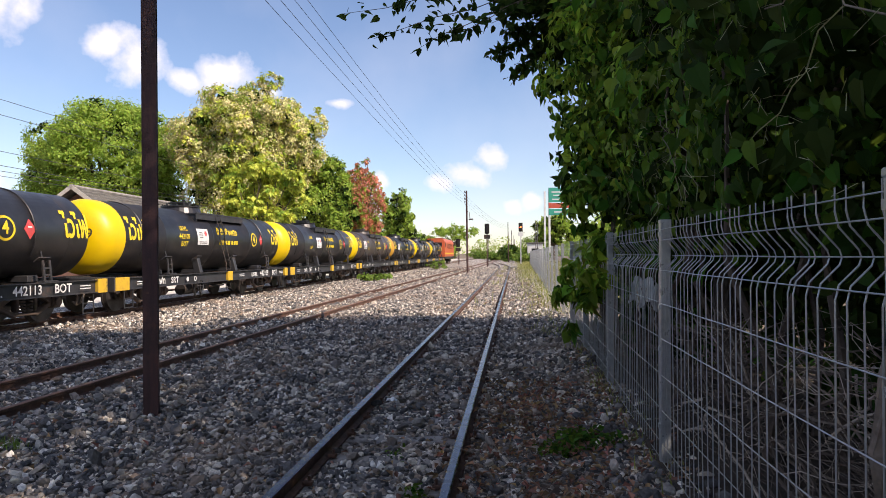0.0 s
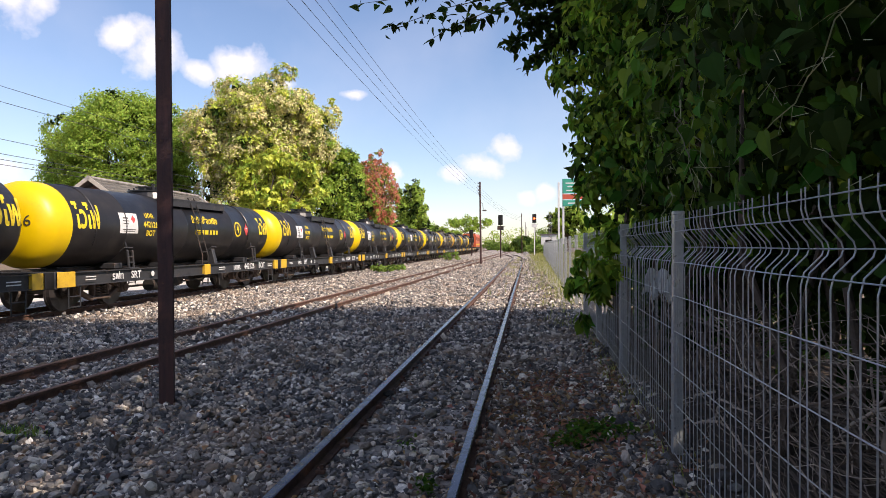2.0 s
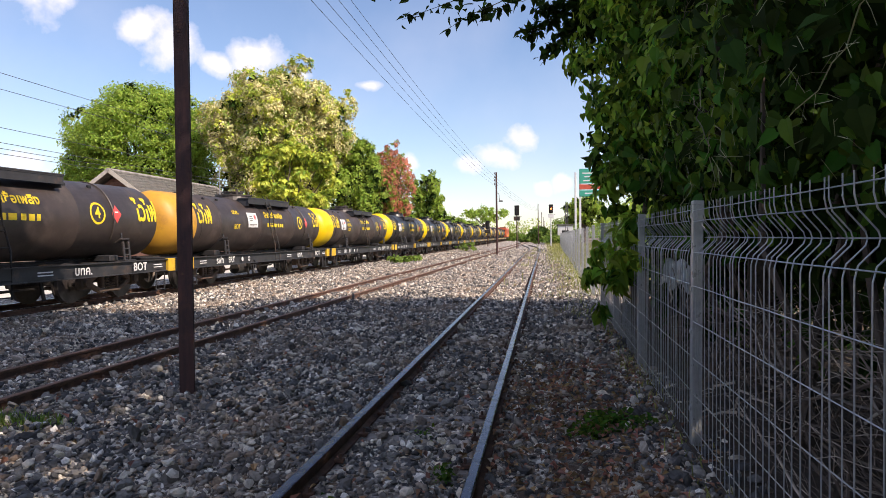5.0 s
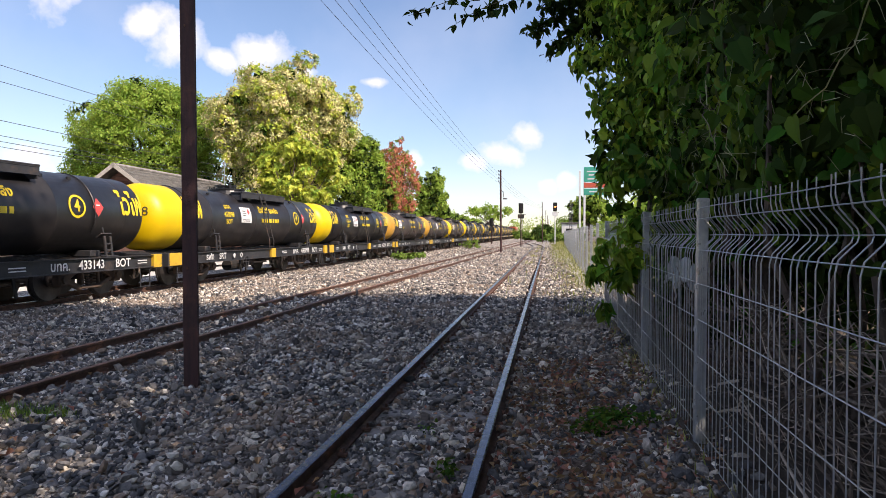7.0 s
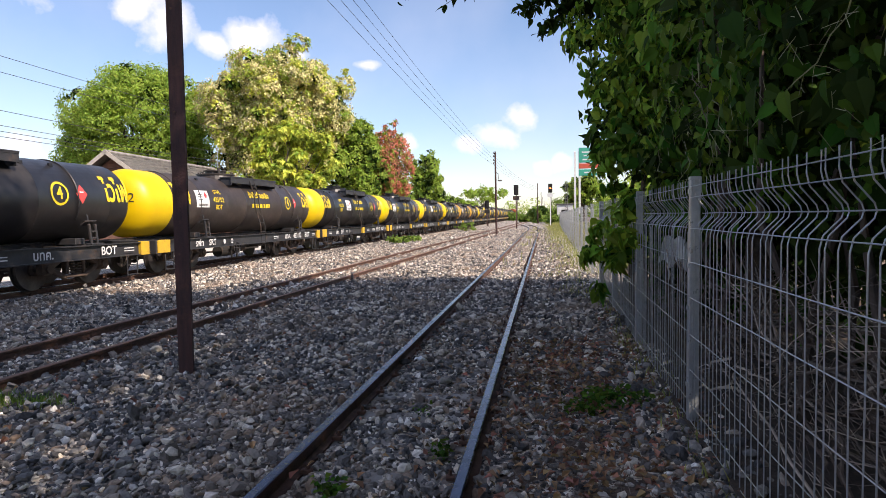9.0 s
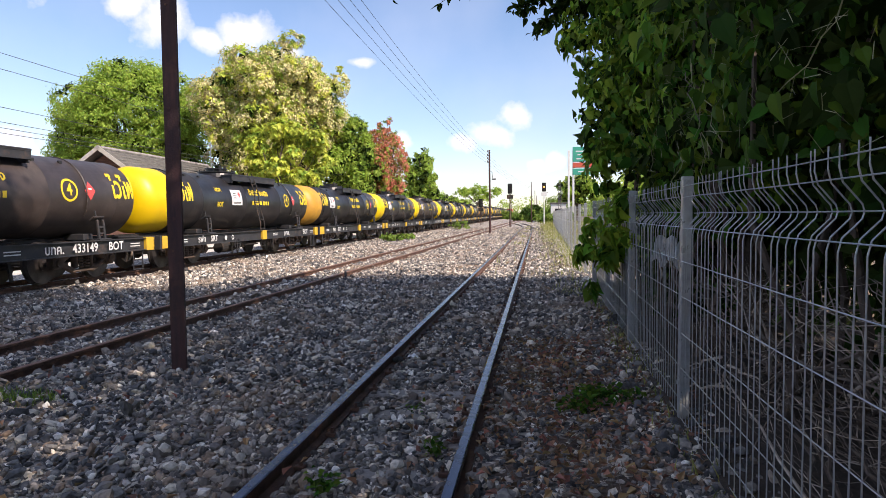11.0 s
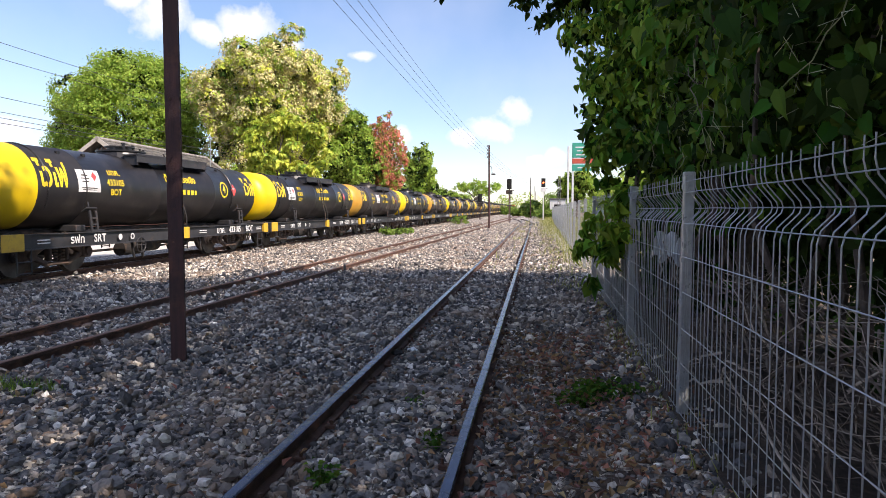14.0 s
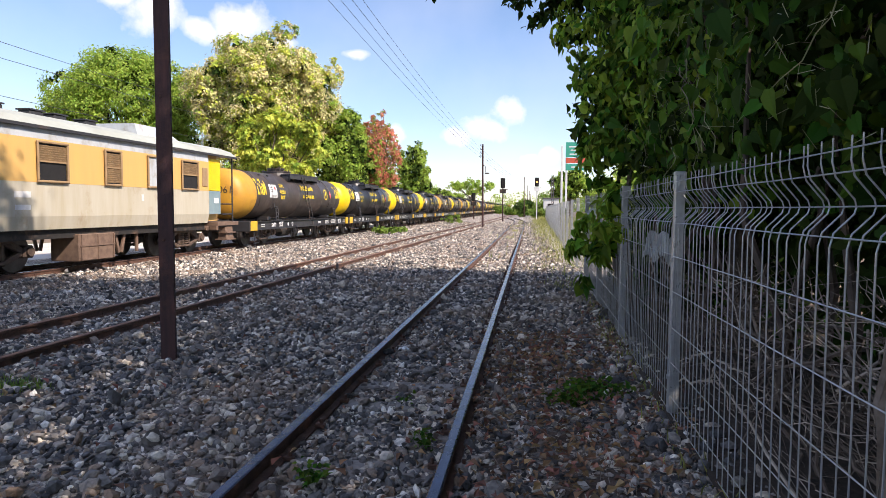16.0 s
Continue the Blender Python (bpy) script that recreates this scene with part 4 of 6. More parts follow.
    for s in (-1, 1):
        for yy, t in ((-6.4, 16), (-6.15, -16), (-5.6, 0)):
            bm = bmesh.new()
            box(bm, s * 1.1, yy, 0.68, 0.06, 0.08, 0.55, Matrix.Rotation(radians(t), 3, "X"), bevel=0.008)
            part("hanger", bm, M_gearrust, v)
    bm = bmesh.new()
    rod(bm, (0.6, -12, 0.6), (0.6, -10.6, 0.6), 0.22, 14)
    part("air_reservoir", bm, M_under, v)
    bm = bmesh.new()
    rod(bm, (0, -0.7, 0.86), (0, -0.15, 0.86), 0.1, 10)
    box(bm, 0, -0.12, 0.86, 0.3, 0.2, 0.28, bevel=0.04)
    part("coupler", bm, M_gearrust, v)
    part("side_marking", flat_side(rect(0.42, 0.12, M_white), 1.364, -9.6, 1.75), M_white, v, "faded white bars of lettering")
    part("side_marking", flat_side(rect(0.4, 0.1, M_white), 1.364, -9.6, 1.5), M_white, v, "faded white bars of lettering")
    part("side_marking", flat_side(rect(0.1, 0.16, M_white), 1.364, -5.7, 1.75), M_white, v)
    bogie(v, -3.0, 0.9)
    bogie(v, -9.9, 0.9)
    return v


def locomotive():
    """A diesel locomotive at the head of the train; y = 0 at its rear coupling."""
    o = empty("locomotive", label="orange-red diesel locomotive at the head of the train", category="locomotive")
    bm = bmesh.new()
    sweep_box(bm, [(-1.3, 1.15), (1.3, 1.15), (1.3, 3.1), (1.0, 3.55), (-1.0, 3.55), (-1.3, 3.1)], 0.8, 14.6, lambda j: 0)
    bmesh.ops.bevel(bm, geom=bm.edges[:], offset=0.06, segments=2, affect="EDGES")
    part("body", bm, M_loco, o)
    bm = bmesh.new()
    box(bm, 0, 7.7, 1.0, 2.6, 14.2, 0.3, bevel=0.02)
    part("underframe", bm, M_under, o)
    for yy in (1.6, 13.8):
        for s in (-1, 1):
            bm = bmesh.new()
            box(bm, s * 1.302, yy, 2.75, 0.02, 0.8, 0.55, bevel=0.005)
            part("cab_window", bm, M_black, o)
    bm = bmesh.new()
    box(bm, 0, 0.79, 2.75, 1.8, 0.03, 0.55)
    part("rear_window", bm, M_black, o)
    for k in range(5):
        bm = bmesh.new()
        for j in range(6):
            box(bm, 1.31, 4 + k * 1.8, 2.3 + j * 0.11, 0.03, 1.2, 0.04)
        part("grille", bm, M_black, o)
    bm = bmesh.new()
    box(bm, 0, 7.5, 3.62, 1.4, 4.0, 0.18, bevel=0.04)
    part("exhaust_housing", bm, M_under, o)
    bm = bmesh.new()
    box(bm, 1.305, 7.7, 1.6, 0.012, 13.6, 0.16)
    part("stripe", bm, M_lettering, o)
    bogie(o, 3.2, 1.05)
    bogie(o, 12.2, 1.05)
    return o


# ---- the train put together ----
TRAIN = []
NUMBERS = {0: "442109", 1: "442113", 2: "442098", 3: "442126", 4: "442130", 5: "442127", 6: "433093", 9: "433154", 10: "433098", 11: "433143", 12: "433152", 13: "433102",
           17: "433149", 18: "433045", 19: "433147", 20: "433073", 21: "433105", 22: "433118", 23: "433061"}
OCHRE = {-3, 7, 8, 15, 17, 19, 23}
BROWN = {-2, 6, 7, 8, 13, 17, 19, 23}
NUMBER_FIRST = {-4, -1, 0, 7, 9, 10, 12, 16, 18, 19}  # the placard follows the number on these
models = {}
for w in range(-5, 24):
    key = (w in BROWN, w in OCHRE, w < 6, w in NUMBER_FIRST)
    if key not in models:
        models[key] = tank_wagon(*key)
        wagon = models[key]
    else:
        wagon = copy_thing(models[key], pose(0, 0, 0))
    TRAIN.append((wagon, -w * WAGON + 0.1, WAGON / 2))
for wagon, off, ref in TRAIN:
    w = round(-off / WAGON)
    if w in NUMBERS:
        numbered(wagon, NUMBERS[w], w < 6)
TRAIN.append((guard_van(), -23 * WAGON + 0.3, -9.0))
TRAIN.append((locomotive(), 6 * WAGON, 7.7))


# ---- poles, fence and signals beside the tracks ----
def steel_pole():
    """The near pole: an old rail set upright, painted dark."""
    p = empty("steel_pole", pose(-3.54, 6.25, 0, 0, -0.15, 12), label="tall dark rust-red steel pole made of old rail", category="pole")
    bm = bmesh.new()
    H = 6.7
    prof = [(-0.07, -0.055), (0.07, -0.055), (0.07, -0.04), (0.02, -0.03), (0.02, 0.03), (0.05, 0.04), (0.05, 0.06), (-0.05, 0.06), (-0.05, 0.04), (-0.02, 0.03), (-0.02, -0.03), (-0.07, -0.04)]
    lo = [bm.verts.new((x, y, -0.3)) for x, y in prof]
    hi = [bm.verts.new((x, y, H)) for x, y in prof]
    k = len(prof)
    for j in range(k):
        bm.faces.new((lo[j], lo[(j + 1) % k], hi[(j + 1) % k], hi[j]))
    bm.faces.new(list(reversed(lo)))
    bm.faces.new(hi)
    part("shaft", bm, M_pole, p)
    for z in (1.2, 2.6, 3.6):
        bm = bmesh.new()
        rod(bm, (-0.02, -0.065, z), (-0.02, 0.07, z), 0.012, 6)
        part("bolt", bm, M_rail_side, p)
    for k in range(4):
        bm = bmesh.new()
        z = H - 0.15 - k * 0.28
        rod(bm, (-0.3, 0, z), (0.1, 0, z), 0.03, 5)
        rod(bm, (-0.28, 0, z), (-0.28, 0, z + 0.16), 0.05, 6)
        part("bracket", bm, M_pole, p)
    return p


steel_pole()


def vertical_wire_mesh():
    """One upright wire of a fence panel, with its V-fold near the top."""
    bm = bmesh.new()
    tube(bm, [(0.0, 0, 0.03), (0.0, 0, 0.75), (0.0, 0, 1.40), (0.012, 0, 1.45), (0.075, 0, 1.515), (0.082, 0, 1.54), (0.075, 0, 1.565), (0.012, 0, 1.64), (0.0, 0, 1.69), (0.0, 0, 1.77)], 0.0034, 6)
    me = bpy.data.meshes.new("upright_wire")
    bm.to_mesh(me)
    bm.free()
    me.materials.append(M_galv)
    return me


def cross_wire_mesh(length):
    bm = bmesh.new()
    tube(bm, [(0, length * i / 6, random.uniform(-0.004, 0.004)) for i in range(7)], 0.003, 5)
    me = bpy.data.meshes.new("cross_wire")
    bm.to_mesh(me)
    bm.free()
    me.materials.append(M_galv)
    return me


def wire_panel_mesh(length):
    """A whole far panel as one mesh."""
    bm = bmesh.new()
    n = 16
    for i in range(n):
        y = (i + 0.5) * length / n
        tube(bm, [(0, y, 0.03), (0, y, 1.45), (0.08, y, 1.54), (0, y, 1.64), (0, y, 1.77)], 0.0018, 3)
    for x, z in CROSS:
        tube(bm, [(x - 0.006, 0.0, z), (x - 0.006, length, z)], 0.0018, 3)
    me = bpy.data.meshes.new("wire_panel")
    bm.to_mesh(me)
    bm.free()
    me.materials.append(M_galv)
    return me


CROSS = [(0, 0.08), (0, 0.2), (0, 0.44), (0, 0.69), (0, 0.95), (0, 1.2), (0.0, 1.435), (0.082, 1.54), (0.0, 1.65), (0, 1.725)]


def post_mesh():
    bm = bmesh.new()
    box(bm, 0, 0, 0.75, 0.07, 0.07, 2.1, bevel=0.006)
    box(bm, 0, 0, 1.81, 0.078, 0.078, 0.03, bevel=0.006)
    for z in (0.35, 0.9, 1.2, 1.72):
        box(bm, -0.038, 0, z, 0.012, 0.05, 0.03)
    me = bpy.data.meshes.new("post")
    bm.to_mesh(me)
    bm.free()
    me.materials.append(M_galv)
    return me


def fence_x(y):
    return 1.06 + 0.012 * max(0, y - 5)


POST0, PITCH = 1.95, 3.0
fence = empty("wire_fence", label="galvanised welded wire mesh fence with folded top along the track", category="fence", kind="structure")
PANEL, POST, UPRIGHT, CROSSW = wire_panel_mesh(PITCH - 0.08), post_mesh(), vertical_wire_mesh(), cross_wire_mesh(PITCH - 0.08)
for i in range(-2, 29):
    y = POST0 + i * PITCH
    a = math.degrees(math.atan2(fence_x(y) - fence_x(y + PITCH), PITCH))
    p = part("post", POST, M_galv, fence)
    p.matrix_basis = pose(fence_x(y), y, -0.03, random.uniform(-0.6, 0.6), random.uniform(-0.5, 0.5), a)
    if i > 3:
        q = part("wire_panel", PANEL, M_galv, fence)
        q["kind"] = "stuff"
        q.matrix_basis = pose(fence_x(y + 0.04) - 0.02, y + 0.04, 0.0, 0, 0, a)
        continue
    for k in range(30):
        yy = y + 0.04 + (k + 0.5) * (PITCH - 0.08) / 30
        q = part("upright_wire", UPRIGHT, M_galv, fence)
        q.matrix_basis = pose(fence_x(yy) - 0.02, yy, 0.0, random.uniform(-0.5, 0.5), random.uniform(-0.3, 0.3), a)
    for x, z in CROSS:
        q = part("cross_wire", CROSSW, M_galv, fence)
        q.matrix_basis = pose(fence_x(y + 0.04) - 0.026 + x, y + 0.04, z, 0, 0, a)


M_concrete_pole = material("weathered_concrete_pole", (0.14, 0.13, 0.13), 0.85, color2=(0.09, 0.085, 0.085), scale=3, bump=0.3)


def telegraph_pole(x, y, h, arms=True):
    p = empty("telegraph_pole", pose(x, y, 0, 0, -0.4, 0), label="slim dark telegraph pole with wire brackets beside the track", category="pole", group="telegraph poles")
    bm = bmesh.new()
    rod(bm, (0, 0, -0.3), (0, 0, h), 0.085, 8, 0.065)
    part("shaft", bm, M_pole, p)
    if arms:
        bm = bmesh.new()
        for k in range(4):
            z = h - 0.15 - k * 0.28
            rod(bm, (-0.16, 0, z), (0.08, 0, z), 0.02, 5)
            rod(bm, (-0.15, 0, z), (-0.15, 0, z + 0.14), 0.035, 6)
        part("bracket", bm, M_pole, p)
        bm = bmesh.new()
        tube(bm, [(0, 0, h - 1.6), (0.2, 0, h - 1.75), (0.24, 0, h - 2.2)], 0.025, 6)
        box(bm, 0.34, 0, h - 2.3, 0.34, 0.2, 0.12, bevel=0.04)
        part("lamp", bm, M_concrete_pole, p)
    return p


telegraph_pole(-3.72, 53.6, 6.6)
for yy, xx, hh in ((118, -1.0, 7.0), (150, -0.5, 6.6), (185, -0.2, 6.4), (225, 0.2, 6.2)):
    telegraph_pole(xx, yy, hh, False)

M_signal_red = material("red_signal_lens", (0.9, 0.08, 0.03), 0.3)
M_signal_red.node_tree.nodes["Principled BSDF"].inputs["Emission Color"].default_value = (1, 0.12, 0.03, 1)
M_signal_red.node_tree.nodes["Principled BSDF"].inputs["Emission Strength"].default_value = 6.0
M_post_white = material("white_painted_post", (0.7, 0.7, 0.7), 0.6, color2=(0.55, 0.55, 0.55), scale=3)


def signal_post(x, y, h, lit):
    s = empty("railway_signal", pose(x, y, 0), label="colour-light railway signal showing red" if lit else "dark colour-light railway signal on a slim post", category="railway signal", group="railway signals")
    bm = bmesh.new()
    rod(bm, (0, 0, -0.2), (0, 0, h), 0.07, 8)
    part("post", bm, M_post_white if lit else M_pole, s)
    bm = bmesh.new()
    box(bm, 0, -0.06, h - 0.5, 0.55, 0.12, 1.2, bevel=0.03)
    part("backboard", bm, M_black, s)
    for k, z in enumerate((h - 0.2, h - 0.5, h - 0.8)):
        bm = bmesh.new()
        rod(bm, (0, -0.12, z), (0, -0.3, z), 0.14, 12)
        part("hood", bm, M_black, s)
        if lit and k == 1:
            bm = bmesh.new()
            rod(bm, (0, -0.3, z), (0, -0.31, z), 0.11, 12)
            part("lens", bm, M_signal_red, s, "lit red lens")
    bm = bmesh.new()
    box(bm, 0, -0.1, h - 1.45, 0.75, 0.05, 0.5, bevel=0.01)
    part("plate", bm, M_post_white if lit else M_under, s)
    bm = bmesh.new()
    box(bm, 0.2, 0.25, h - 1.25, 0.7, 0.6, 0.04)
    tube(bm, [(0.15, 0.2, 0), (0.15, 0.2, h - 1.25)], 0.025, 5)
    part("ladder", bm, M_under, s)
    return s


signal_post(-3.2, 80, 5.0, False)
signal_post(0.9, 92, 5.6, True)
signal_post(-8.0, 96, 3.6, False)


# ---- trees ----
def limb_path(a, b, wob, n=5):
    a, b = Vector(a), Vector(b)
    out = []
    for i in range(n + 1):
        t = i / n
        p = a.lerp(b, t)
        if 0 < i < n:
            p += Vector((random.uniform(-wob, wob), random.uniform(-wob, wob), random.uniform(-wob, wob) * 0.5))
        out.append(p)
    return out


def tree(name, label, x, y, trunk_h, trunk_r, blobs, layers, limbs=9, bark=None):
    """A tree: tapered trunk, limbs into the crown's lobes, and layers of leaves (material, count, size, shell)."""
    t = empty(name, pose(x, y, 0), label=label, category="tree")
    bm = bmesh.new()
    tube(bm, limb_path((0, 0, -0.2), (random.uniform(-0.3, 0.3), 0, trunk_h), 0.12), [trunk_r * (1.25 - 0.12 * i) for i in range(6)], 10)
    for i in range(limbs):
        b = blobs[i % len(blobs)]
        tip = Vector((b[0] + random.uniform(-0.5, 0.5) * b[3], b[1] + random.uniform(-0.5, 0.5) * b[4], b[2] + random.uniform(-0.2, 0.6) * b[5]))
        tube(bm, limb_path((0, 0, trunk_h * random.uniform(0.6, 0.98)), tip, 0.3), [trunk_r * 0.5 * (1 - 0.16 * k) for k in range(6)], 6)
    part("trunk", bm, bark or M_bark, t)
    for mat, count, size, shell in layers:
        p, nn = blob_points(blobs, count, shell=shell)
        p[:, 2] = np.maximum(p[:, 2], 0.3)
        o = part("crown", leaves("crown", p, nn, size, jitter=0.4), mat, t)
        o["kind"] = "stuff"
    return t


def lobes(cx, cy, cz, rx, ry, rz, n, seed, small=0.45):
    """A crown of many overlapping lobes spread evenly over one large ellipsoid."""
    r = np.random.default_rng(seed)
    out = [(cx, cy, cz, rx * 0.66, ry * 0.66, rz * 0.66)]
    for i in range(n):
        u = 1 - 2 * (i + 0.5) / n
        a = i * 2.39996 + r.normal(0, 0.25)
        h = math.sqrt(1 - u * u)
        k = r.uniform(0.66, 0.86)
        s = small * r.uniform(0.45, 0.8)
        out.append((cx + math.cos(a) * h * rx * k, cy + math.sin(a) * h * ry * k, cz + u * rz * k, rx * s, ry * s, rz * s * 0.85))
    return out


# The last layer of most crowns puts inner shade into the leaf colour.
tree("rain_tree", "broad green feathery-leaved tree behind the house", -38.0, 60, 5, 0.45, lobes(0, 0, 9.8, 8.2, 7.0, 7.3, 80, 3, 0.32), [(M_leaf_green, 100000, 0.17, 0.72), (M_leaf_shade, 3000, 0.28, 0.2)])
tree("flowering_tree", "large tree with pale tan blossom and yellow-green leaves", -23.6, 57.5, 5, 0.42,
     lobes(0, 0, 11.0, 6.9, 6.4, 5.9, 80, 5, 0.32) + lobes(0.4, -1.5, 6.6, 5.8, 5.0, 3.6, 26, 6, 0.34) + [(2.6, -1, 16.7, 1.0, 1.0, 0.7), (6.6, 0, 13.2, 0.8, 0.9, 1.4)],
     [(M_blossom, 80000, 0.15, 0.74), (M_leaf_yellow, 26000, 0.2, 0.66), (M_leaf_green, 15000, 0.2, 0.55), (M_leaf_shade, 3000, 0.28, 0.2)])
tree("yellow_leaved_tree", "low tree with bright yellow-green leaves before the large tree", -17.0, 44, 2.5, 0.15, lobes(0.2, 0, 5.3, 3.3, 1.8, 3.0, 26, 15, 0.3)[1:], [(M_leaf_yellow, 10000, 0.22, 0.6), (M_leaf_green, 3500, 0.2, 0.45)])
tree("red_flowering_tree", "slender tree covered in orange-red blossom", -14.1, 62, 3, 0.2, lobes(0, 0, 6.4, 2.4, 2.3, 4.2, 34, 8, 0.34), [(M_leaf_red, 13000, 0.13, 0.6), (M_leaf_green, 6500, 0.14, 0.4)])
tree("green_tree", "dense green tree between the flowering trees", -17.0, 60, 3, 0.3, lobes(0, 0, 6.2, 2.9, 2.8, 4.8, 16, 9), [(M_leaf_green, 18000, 0.19, 0.6), (M_leaf_shade, 6000, 0.2, 0.2)])
tree("dark_green_tree", "rounded dark green tree past the red tree", -13.2, 76, 3, 0.25, lobes(0, 0, 5.2, 2.1, 2.1, 4.4, 20, 10, 0.34), [(M_leaf_green, 11000, 0.17, 0.6), (M_leaf_shade, 3000, 0.2, 0.3)])
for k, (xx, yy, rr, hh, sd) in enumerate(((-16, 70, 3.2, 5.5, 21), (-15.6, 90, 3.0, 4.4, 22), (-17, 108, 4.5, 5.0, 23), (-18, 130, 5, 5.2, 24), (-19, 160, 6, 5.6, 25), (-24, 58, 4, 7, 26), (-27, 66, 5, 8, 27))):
    tree("roadside_tree", "low green tree in the row behind the train", xx, yy, hh * 0.3, 0.15, lobes(0, 0, hh * 0.52, rr, rr, hh * 0.5, 10, sd), [(M_leaf_green, 8000, 0.24, 0.6), (M_leaf_shade, 3000, 0.24, 0.3)], 6)
tree("spreading_tree", "far tree with a flat open crown", -17.6, 200, 6, 0.3, [(-4, 0, 8.2, 3, 2, 1.3), (0, 0, 9, 3.2, 2, 1.4), (4.4, 0, 8, 3, 2, 1.3), (1.5, 0, 6.6, 3, 2, 1)], [(M_leaf_green, 2600, 0.4, 0.4)], 8)
tree("station_tree", "rounded green tree beside the filling station", 7.6, 132, 3, 0.3, lobes(0, 0, 6.2, 4.2, 4, 3.4, 12, 31), [(M_leaf_green, 9000, 0.32, 0.6), (M_leaf_shade, 4000, 0.3, 0.3)])


# ---- thicket behind the fence ----
M_stalk = material("pale_green_leaf_stalk", (0.34, 0.35, 0.17), 0.6, color2=(0.24, 0.24, 0.12), scale=9)
def thicket(label, blobs, layers, stems, seed, broad=True):
    r = random.Random(seed)
    t = empty("thicket", pose(0, 0, 0), label=label, category="bush")
    for i in range(stems):
        b = blobs[i % len(blobs)]
        bm = bmesh.new()
        base = (b[0] + r.uniform(-0.4, 0.6), b[1] + r.uniform(-0.9, 0.9), -0.1)
        tip = (b[0] + r.uniform(-0.6, 0.4), b[1] + r.uniform(-1, 1), b[2] + r.uniform(0, 1.2))
        tube(bm, limb_path(base, tip, 0.22), [0.04, 0.036, 0.03, 0.025, 0.018, 0.01], 5)
        part("stem", bm, M_bark, t)
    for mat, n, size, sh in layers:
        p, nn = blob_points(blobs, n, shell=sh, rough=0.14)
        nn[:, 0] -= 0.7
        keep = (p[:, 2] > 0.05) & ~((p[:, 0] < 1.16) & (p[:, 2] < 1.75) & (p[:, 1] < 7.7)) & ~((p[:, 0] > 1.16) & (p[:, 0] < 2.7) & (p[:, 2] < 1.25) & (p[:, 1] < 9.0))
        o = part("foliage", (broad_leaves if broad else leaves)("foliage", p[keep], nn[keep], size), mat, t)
        o["kind"] = "stuff"
    return t


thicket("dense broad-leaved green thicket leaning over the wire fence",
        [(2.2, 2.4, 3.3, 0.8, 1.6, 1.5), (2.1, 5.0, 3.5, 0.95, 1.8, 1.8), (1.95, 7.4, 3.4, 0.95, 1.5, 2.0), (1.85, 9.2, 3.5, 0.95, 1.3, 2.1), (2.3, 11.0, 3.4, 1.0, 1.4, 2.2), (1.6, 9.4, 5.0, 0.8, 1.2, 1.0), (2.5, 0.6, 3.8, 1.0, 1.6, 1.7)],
        # the inner leaves take the darkened colour, as shade inside the thicket
        [(M_leaf_near, 9000, 0.1, 0.75), (M_leaf_shade, 7000, 0.12, 0.2)], 26, 4)
thicket("far end of the thicket, leaves coloured lighter where light falls",
        [(0.85, 9.6, 4.3, 0.45, 0.7, 0.9), (0.95, 9.3, 3.2, 0.35, 0.6, 0.6), (1.25, 8.8, 3.7, 0.55, 0.8, 1.4), (1.6, 9.2, 2.4, 0.4, 0.7, 0.8), (1.25, 8.2, 4.3, 0.5, 0.9, 0.9), (1.5, 7.0, 3.1, 0.45, 1.0, 0.8), (1.1, 9.4, 4.6, 0.5, 0.8, 0.7), (1.2, 9.0, 3.0, 0.45, 0.7, 0.7)],
        # light on this edge is put into the paler leaf colour
        [(M_leaf_bright, 3400, 0.085, 0.75), (M_leaf_near, 2000, 0.09, 0.7)], 0, 14)
thicket("tall thicket of small trees behind the fence, leaves darkened for shade",
        [(3.6, 1.5, 4.0, 1.2, 2.4, 4.0), (3.5, 5.5, 4.2, 1.3, 2.6, 4.2), (3.4, 9.5, 4.0, 1.3, 2.4, 4.0), (3.6, 12.5, 3.0, 1.3, 1.6, 3.2), (2.8, 13.4, 0.9, 1.2, 1.6, 1.1), (2.6, 10.4, 0.8, 1.0, 1.6, 1.0), (3.3, 2.6, 0.9, 0.9, 2.2, 1.3), (3.3, 6.6, 0.9, 0.9, 2.2, 1.3), (3.2, -0.8, 0.9, 1.0, 2.0, 1.3), (5.2, 4, 4.5, 1.6, 3.4, 4.4), (5.2, 10, 4.5, 1.6, 3.4, 4.4), (5, -2.5, 3.4, 1.8, 3.0, 3.4)],
        # most leaves here are darkened to stand for the thicket's deep shade
        [(M_leaf_shade, 40000, 0.17, 0.35), (M_leaf_near, 7000, 0.12, 0.85)], 20, 5, False)
thicket("leafy creeper hanging through the fence over the track side",
        [(0.98, 8.3, 1.4, 0.22, 0.5, 0.4), (0.92, 8.6, 0.9, 0.2, 0.4, 0.4), (1.0, 8.0, 1.75, 0.2, 0.4, 0.25), (1.05, 9.3, 2.3, 0.35, 0.6, 0.7), (0.75, 8.7, 1.2, 0.3, 0.4, 0.35)], [(M_leaf_bright, 620, 0.11, 0.4), (M_leaf_near, 300, 0.12, 0.3)], 0, 6)


